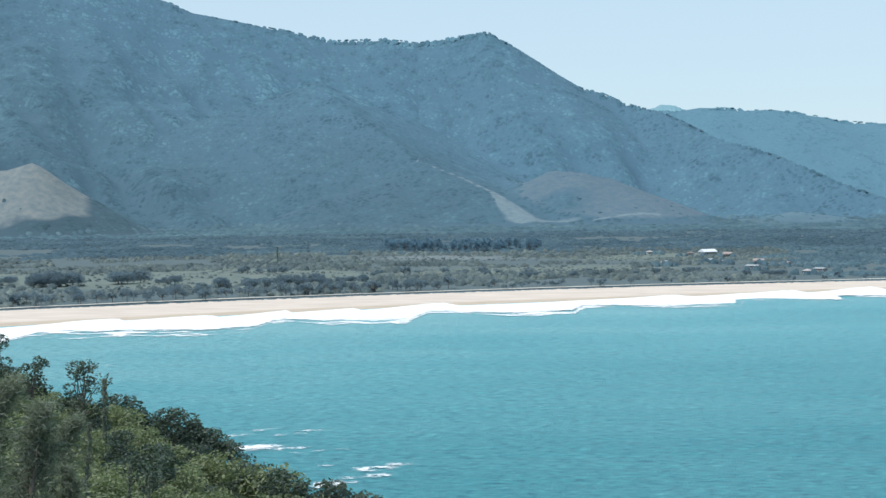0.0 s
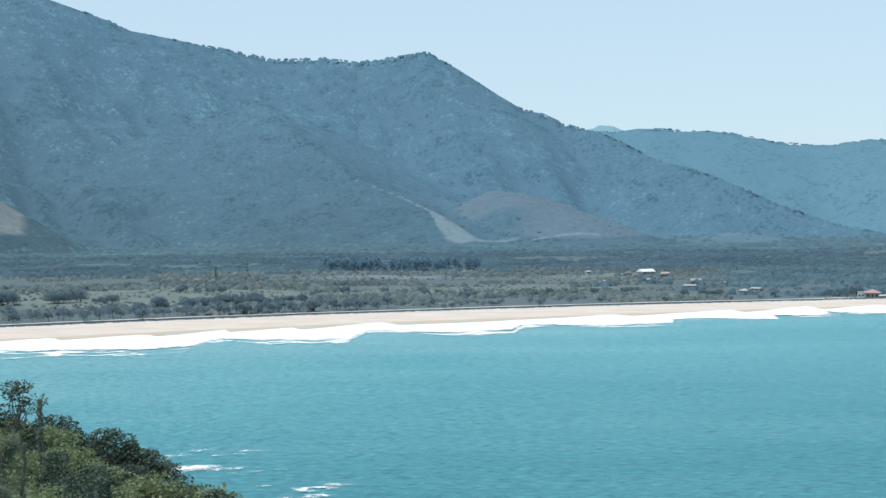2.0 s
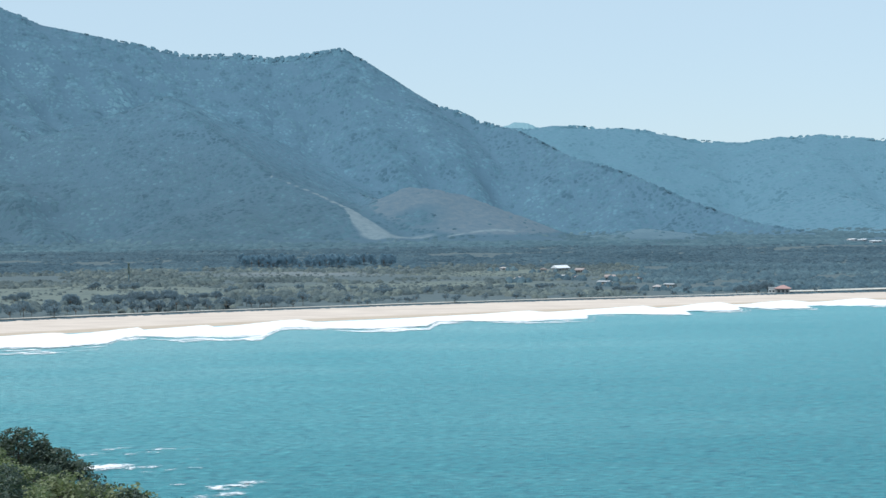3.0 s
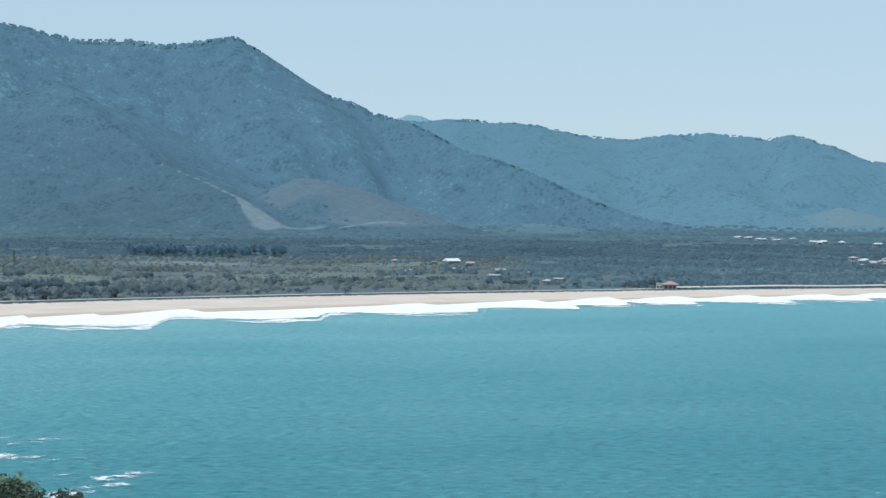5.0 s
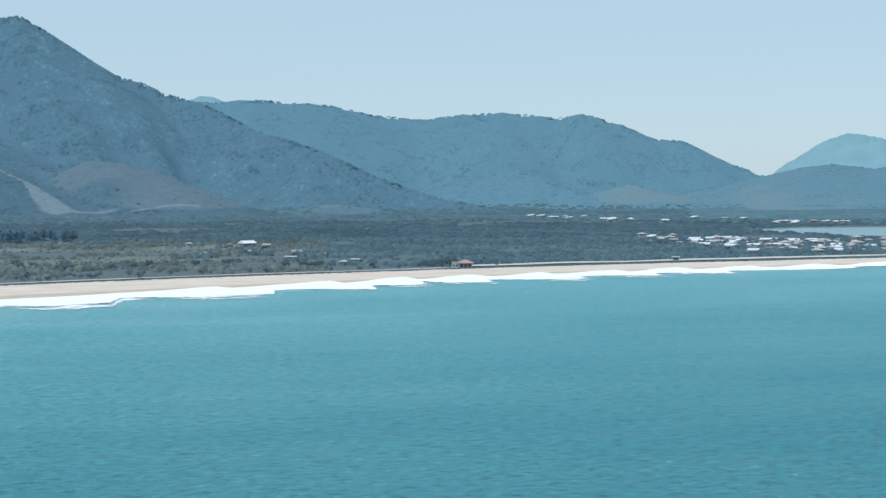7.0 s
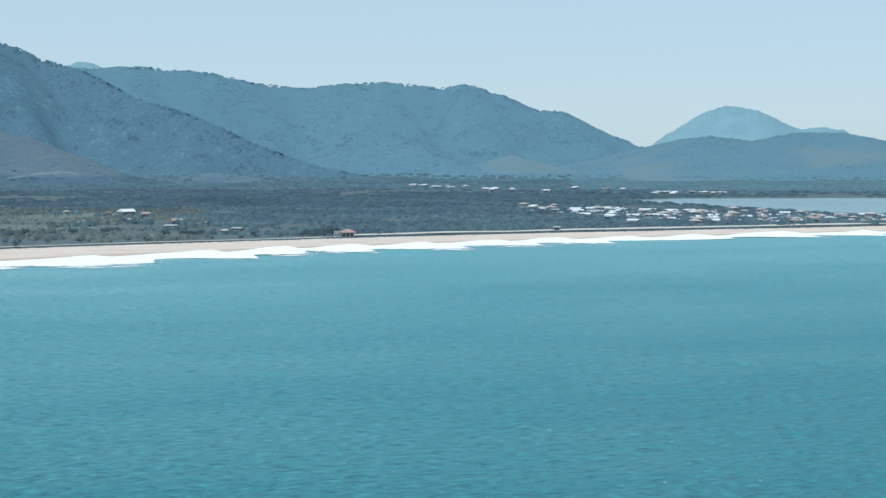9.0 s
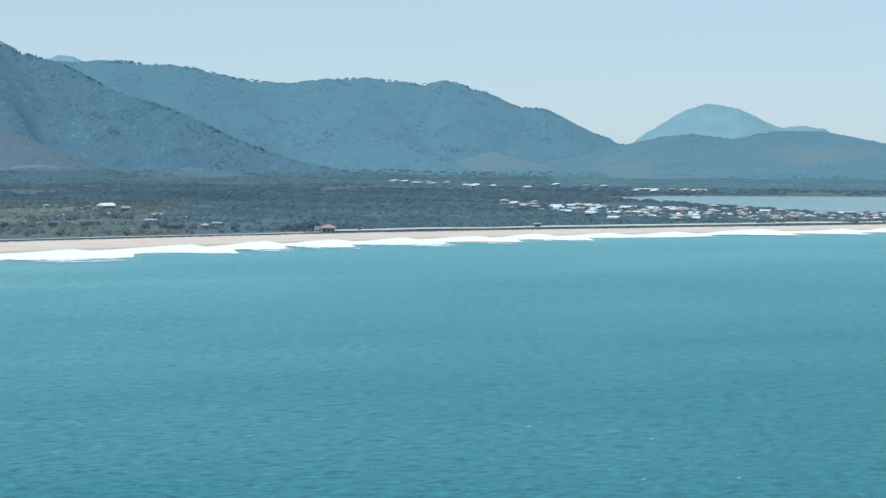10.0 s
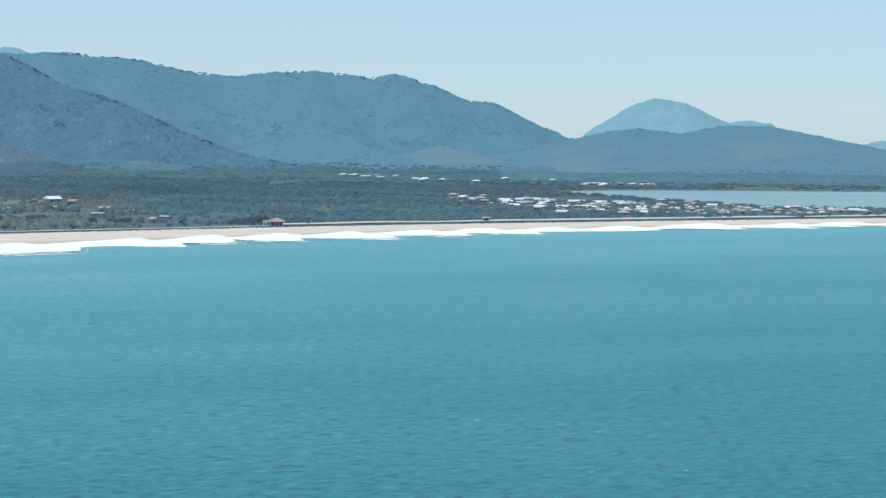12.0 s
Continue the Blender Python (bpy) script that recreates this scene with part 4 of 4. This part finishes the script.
def slab_roof(bm, w, d, z, rise, over, hip, thick=0.18):
    """A gable or hip roof with thickness and overhanging eaves."""
    x, y = w / 2 + over, d / 2 + over
    inset = min(x, y) if hip else 0.0
    low = [bm.verts.new(c) for c in ((-x, -y, z), (x, -y, z), (x, y, z), (-x, y, z))]
    eave = [bm.verts.new(c) for c in ((-x, -y, z + thick), (x, -y, z + thick), (x, y, z + thick), (-x, y, z + thick))]
    top = [bm.verts.new((-x + inset * 0.95, 0, z + rise)), bm.verts.new((x - inset * 0.95, 0, z + rise))]
    bm.faces.new(low[::-1])
    for i in range(4):
        bm.faces.new((low[i], low[(i + 1) % 4], eave[(i + 1) % 4], eave[i]))
    bm.faces.new((eave[0], eave[1], top[1], top[0]))
    bm.faces.new((eave[2], eave[3], top[0], top[1]))
    bm.faces.new((eave[1], eave[2], top[1]))
    bm.faces.new((eave[3], eave[0], top[0]))


def house(name, label, w, d, tall, rise, hip, wall, roof, porch=False, storeys=1):
    """A small house: wall shell, roof, front door and windows in their frames."""
    thing = tagged(new(name), label, "house")
    bm = bmesh.new()
    box(bm, -w / 2, w / 2, -d / 2, d / 2, -1.0, tall)
    body = part("wall", bm, wall, thing)
    bm = bmesh.new()
    slab_roof(bm, w, d, tall + 0.004, rise, 0.55, hip)
    part("roof", bm, roof, thing)
    bm = bmesh.new()
    box(bm, -0.45, 0.45, -d / 2 - 0.05, -d / 2 + 0.03, 0.0, 2.05)
    part("door", bm, TIMBER, thing)
    for k in range(storeys):
        for x in (-w * 0.3, w * 0.3):
            bm = bmesh.new()
            box(bm, x - 0.75, x + 0.75, -d / 2 - 0.07, -d / 2 + 0.03, 0.85 + k * 2.8, 2.05 + k * 2.8)
            frame_part = part("window", bm, WHITE_SHEET, thing)
            bm = bmesh.new()
            box(bm, x - 0.65, x + 0.65, -d / 2 - 0.085, -d / 2 - 0.071, 0.95 + k * 2.8, 1.95 + k * 2.8)
            part("pane", bm, DARK_GLASS, frame_part)
    if porch:
        bm = bmesh.new()
        box(bm, -w / 2, w / 2, -d / 2 - 2.6, -d / 2 - 0.004, tall - 0.55, tall - 0.4)
        part("porch_roof", bm, roof, thing)
        for x in (-w / 2 + 0.2, 0.9, w / 2 - 0.2):
            bm = bmesh.new()
            box(bm, x - 0.09, x + 0.09, -d / 2 - 2.5, -d / 2 - 2.32, -0.6, tall - 0.554)
            part("post", bm, wall, thing)
    return thing


KINDS = [
    house("house", "white-walled house with a low white sheet roof", 7, 5, 2.3, 0.9, False, LIME_WHITE, WHITE_SHEET, True),
    house("house", "white-walled house with a faded tile hip roof", 6, 5.5, 2.3, 1.4, True, LIME_WHITE, PINK_TILE),
    house("house", "cream house with a terracotta gable roof", 6, 5, 2.3, 1.3, False, CREAM, TERRACOTTA, True),
    house("house", "two-storey white house with a faded tile roof", 5.5, 5, 4.6, 1.2, True, LIME_WHITE, PINK_TILE, False, 2),
    house("house", "long low house with a grey fibre roof", 8, 4.5, 2.3, 0.8, False, CREAM, FIBRE),
    house("house", "white two-storey house with a white roof", 5.5, 5, 4.5, 0.9, False, LIME_WHITE, WHITE_SHEET, False, 2),
    house("house", "pale blue house with a terracotta hip roof", 6, 5, 2.3, 1.3, True, PALE_BLUE, TERRACOTTA),
]
spots = [(b, d, "houses of the lagoon town") for b, d in TOWN] + [(b, d, "houses at the foot of the hills") for b, d in FAR_TOWN] + [(b, d, "houses of the hamlet") for b, d in HAMLET]
for b, d in FAR_TOWN:
    spots += [(b + pick.uniform(-0.22, 0.22), d + pick.uniform(-30, 15), "houses at the foot of the hills") for k in range(pick.choice((1, 1, 2)))]
spots = [(b, max(d, float(dune_line(np.array([d * math.sin(radians(b))]))[0]) / math.cos(radians(b)) + 38), g) for b, d, g in spots]
while len(spots) < 215:
    b = pick.uniform(23.9, 40)
    d = pick.uniform(0.0, 1.0)
    near, far = np.interp(b, [23.9, 27.5, 30, 40], [1050, 930, 905, 915]), np.interp(b, [23.9, 27, 29, 40], [1120, 1110, 1075, 985])
    spot = (b, near + (far - near) * d, "houses of the lagoon town")
    sx0, sy0 = polar(spot[0], spot[1])
    clear = sy0 - float(dune_line(np.array([sx0]))[0]) > 34 and float(lagoon_band(np.array([sx0]), np.array([sy0]))[0]) < -9
    if clear and all(math.hypot((spot[0] - o[0]) * 17, (spot[1] - o[1]) * 0.9) > 8.5 for o in spots):
        spots.append(spot)
seen_kind = set()
for i, (b, d, group) in enumerate(spots):
    k = pick.choice((0, 0, 1, 2, 1, 4, 4, 6, 4, 0, 4, 3, 0)) if group != "houses of the hamlet" else pick.choice((4, 1, 2, 4, 6))
    far_off = group == "houses at the foot of the hills"
    put(KINDS[0 if far_off and i % 4 else k], b, d, -b + pick.choice((-60, -30, 0, 25, 55, 90)) + pick.uniform(-14, 14), pick.uniform(0.6, 0.95) if far_off else pick.uniform(0.62, 0.88) if group == "houses of the hamlet" else pick.uniform(0.65, 1.0), 0.0, group, fresh=(0 if far_off and i % 4 else k) in seen_kind)
    seen_kind.add(0 if far_off and i % 4 else k)

gx0 = np.array([polar(b + o * 0.25, d - 6 - 3 * abs(o)) for b, d, g in spots for o in (-1.6, -0.9, -0.3, 0.3, 1.0, 1.7) if d < 1300]) + np.random.default_rng(171).normal(size=(6 * sum(o[1] < 1300 for o in spots), 2)) * 2.5
gr = np.random.default_rng(172).uniform(1.0, 2.9, len(gx0))
tagged(crowns("garden_trees", gx0[:, 0], gx0[:, 1], height(gx0[:, 0], gx0[:, 1]) - 0.2, gr, gr * 1.25, WOOD, 173), "small dark garden trees and hedges between the houses", "garden trees", kind="stuff")

shed = house("shed", "long shed with a bright white sheet roof", 8.4, 6.2, 2.2, 1.7, False, CREAM, WHITE_SHEET)
put(shed, 9.53, 1015, 24, 1.05, 0, fresh=False)

# -- the beach house with its tiled pavilion --
pavilion = tagged(new("beach_house"), "beach house with a faded red hip roof and white side wing", "house")
bm = bmesh.new()
box(bm, -2.8, 5.2, 0, 6, -1, 3.0)
part("wall", bm, CREAM, pavilion)
bm = bmesh.new()
slab_roof(bm, 9.4, 8.4, 0, 2.1, 0.4, True)
bmesh.ops.translate(bm, verts=bm.verts, vec=(1.2, 2.4, 3.01))
part("roof", bm, RED_TILE, pavilion, "sun-faded red tile hip roof")
bm = bmesh.new()
box(bm, -7.4, -2.804, 0.6, 5.0, -1, 3.5)
box(bm, -7.6, -2.81, 0.4, 5.2, 3.504, 3.72)
part("wing", bm, LIME_WHITE, pavilion)
for x in (-2.6, 0.0, 2.4, 5.0):
    bm = bmesh.new()
    box(bm, x - 0.14, x + 0.14, -1.7, -1.42, -0.8, 3.005)
    part("post", bm, LIME_WHITE, pavilion)
bm = bmesh.new()
box(bm, -3.0, 5.4, -2.0, -0.004, -0.9, 0.15)
part("terrace", bm, FIBRE, pavilion)
for x in (-6.3, -4.4, -1.2, 1.4, 3.8):
    bm = bmesh.new()
    y = 0.6 if x < -3 else 0.0
    box(bm, x - 0.6, x + 0.6, y - 0.06, y + 0.05, 0.9, 2.1)
    part("window", bm, DARK_GLASS, pavilion)
put(pavilion, 17.35, 738, -17, 0.75, 0, fresh=False)

# -- a kiosk on the beach road --
kiosk = tagged(new("kiosk"), "small white kiosk with a flat roof beside the beach road", "kiosk")
bm = bmesh.new()
box(bm, -1.7, 1.7, -1.2, 1.2, -0.6, 2.3)
part("wall", bm, LIME_WHITE, kiosk)
bm = bmesh.new()
box(bm, -2.0, 2.0, -1.6, 1.5, 2.304, 2.5)
part("roof", bm, WHITE_SHEET, kiosk)
bm = bmesh.new()
box(bm, -1.2, 1.2, -1.26, -1.15, 1.0, 1.9)
part("hatch", bm, DARK_GLASS, kiosk)
put(kiosk, 25.0, 800, -25, 1.0, 0, fresh=False)


# -- the beach road and the dune scrub before it --
def ribbon(name, x0, x1, off, half, lift, material, stepx=4.0):
    u = np.arange(x0, x1, stepx)
    rows = []
    for v in (-1, -0.5, 0.5, 1):
        yy = dune_line(u) + off(u) + v * (half + 0.8 * fbm(u, u * 0 + v, 25, 3, 141))
        rows.append(np.stack([u, yy, height(u, yy) + lift - 0.06 * (abs(v) == 1)], 1))
    return part(name, raw_mesh(name, np.concatenate(rows), grid_faces(len(u), 4)), material)


tagged(ribbon("road", 225, 1500, lambda u: 19 + 2 * fbm(u, u * 0, 150, 2, 143), 5.5, 0.5, TRACK), "pale sandy beach road behind the dune", "road", kind="structure")
tagged(ribbon("track", -330, 225, lambda u: 8.5 + 1.5 * fbm(u, u * 0, 90, 2, 147), 2.2, 0.35, TRACK), "narrow sandy track along the dune", "track", kind="structure")
dx = np.random.default_rng(151).uniform(-330, 1300, 5000)
dy = dune_line(dx) + np.random.default_rng(152).uniform(-1.0, 1.0, len(dx)) * np.interp(dx, [150, 260], [2.4, 5.0]) + np.interp(dx, [150, 260], [1.2, 4.5]) + 1.5 * fbm(dx, 0 * dx, 30, 3, 153)
ds = np.random.default_rng(154).uniform(0.7, 1.3, len(dx))
tagged(crowns("dune_scrub", dx, dy, height(dx, dy) - 0.2, ds, ds * np.interp(dx, [150, 260], [0.42, 0.7]), WOOD, 155, 5), "low dark scrub along the top of the beach", "scrub", kind="stuff")


# ---- white water under the headland ----
def foam_patch(bearing, distance, wide, deep, strength, seed):
    """A ragged sheet of foam on the water."""
    x0, y0 = polar(bearing, distance)
    u, v = np.meshgrid(np.linspace(-1, 1, 36), np.linspace(-1, 1, 22))
    x, y = x0 + u.ravel() * wide, y0 + v.ravel() * deep + 0.3 * u.ravel() * wide
    fall = np.clip(1 - np.hypot(u, v), 0, 1).ravel()
    lace = 1 - 3.4 * np.abs(fbm(x, y * 1.7, 5, 3, seed)) + 0.5 * fbm(x, y, 3, 2, seed + 3)
    thick = np.clip(fall * 1.5, 0, 1) ** 0.6 * (0.165 * strength + 0.2 * lace + 0.08) - 0.03
    faces = grid_faces(36, 22)
    faces = faces[thick[faces].max(1) > 0.03]
    me = raw_mesh("foam_patch", np.stack([x, y, 0 * x + 0.12], 1), faces)
    a = me.attributes.new("body", "FLOAT", "POINT")
    a.data.foreach_set("value", thick.astype(np.float32))
    return tagged(part("foam_patch", me, LACE), "ragged white foam where waves break on sunken rocks", "foam", "foam patches")


for i, row in enumerate(((-7.2, 256, 8.5, 4.5, 3.0), (-6.0, 254, 7, 3.2, 1.9), (-4.5, 251, 8, 2.2, 1.9), (-7.5, 271, 4, 3, 1.6), (-6.5, 276, 4.5, 2.8, 1.5), (-5.6, 270, 6, 3, 1.4),
                         (-4.75, 274, 5.5, 3, 1.3), (-4.1, 238, 5.5, 2.2, 1.6), (-4.3, 221, 3.4, 5.5, 3.0), (-3.5, 224.5, 5, 4, 2.8), (-2.4, 227.5, 4.5, 2.8, 1.9), (-2.6, 233.5, 6.5, 3.6, 2.5),
                         (-1.5, 237, 6, 3.2, 2.3), (-3.2, 262, 7, 3, 1.1), (-1.4, 268, 6, 3, 0.95), (-9.8, 300, 5, 3, 1.3), (-12.4, 395, 8, 5, 1.3))):
    foam_patch(*row, 161 + i)


# -- small whitecaps out on the bay --
caps = random.Random(41)
for i in range(8):
    b, d = caps.uniform(8, 37), caps.uniform(182, 250)
    x0, y0 = polar(b, d)
    bm = bmesh.new()
    bmesh.ops.create_icosphere(bm, subdivisions=2, radius=1.0)
    for v in bm.verts:
        w = 1 + 0.35 * math.sin(7.1 * v.co.x + i) + 0.25 * math.sin(11.3 * v.co.y + 2 * i)
        v.co = Vector((v.co.x * 0.55 * w, v.co.y * 0.16 * w, v.co.z * 0.06 * w))
    size = caps.uniform(0.3, 0.65)
    cap = tagged(part("whitecap", bm, WHITE_WATER), "small white crest of a breaking wavelet", "whitecap", "whitecaps")
    cap.matrix_basis = pose(x0, y0, 0.04, 0, 0, caps.uniform(-30, 30))
    cap.scale = (size, size, size)
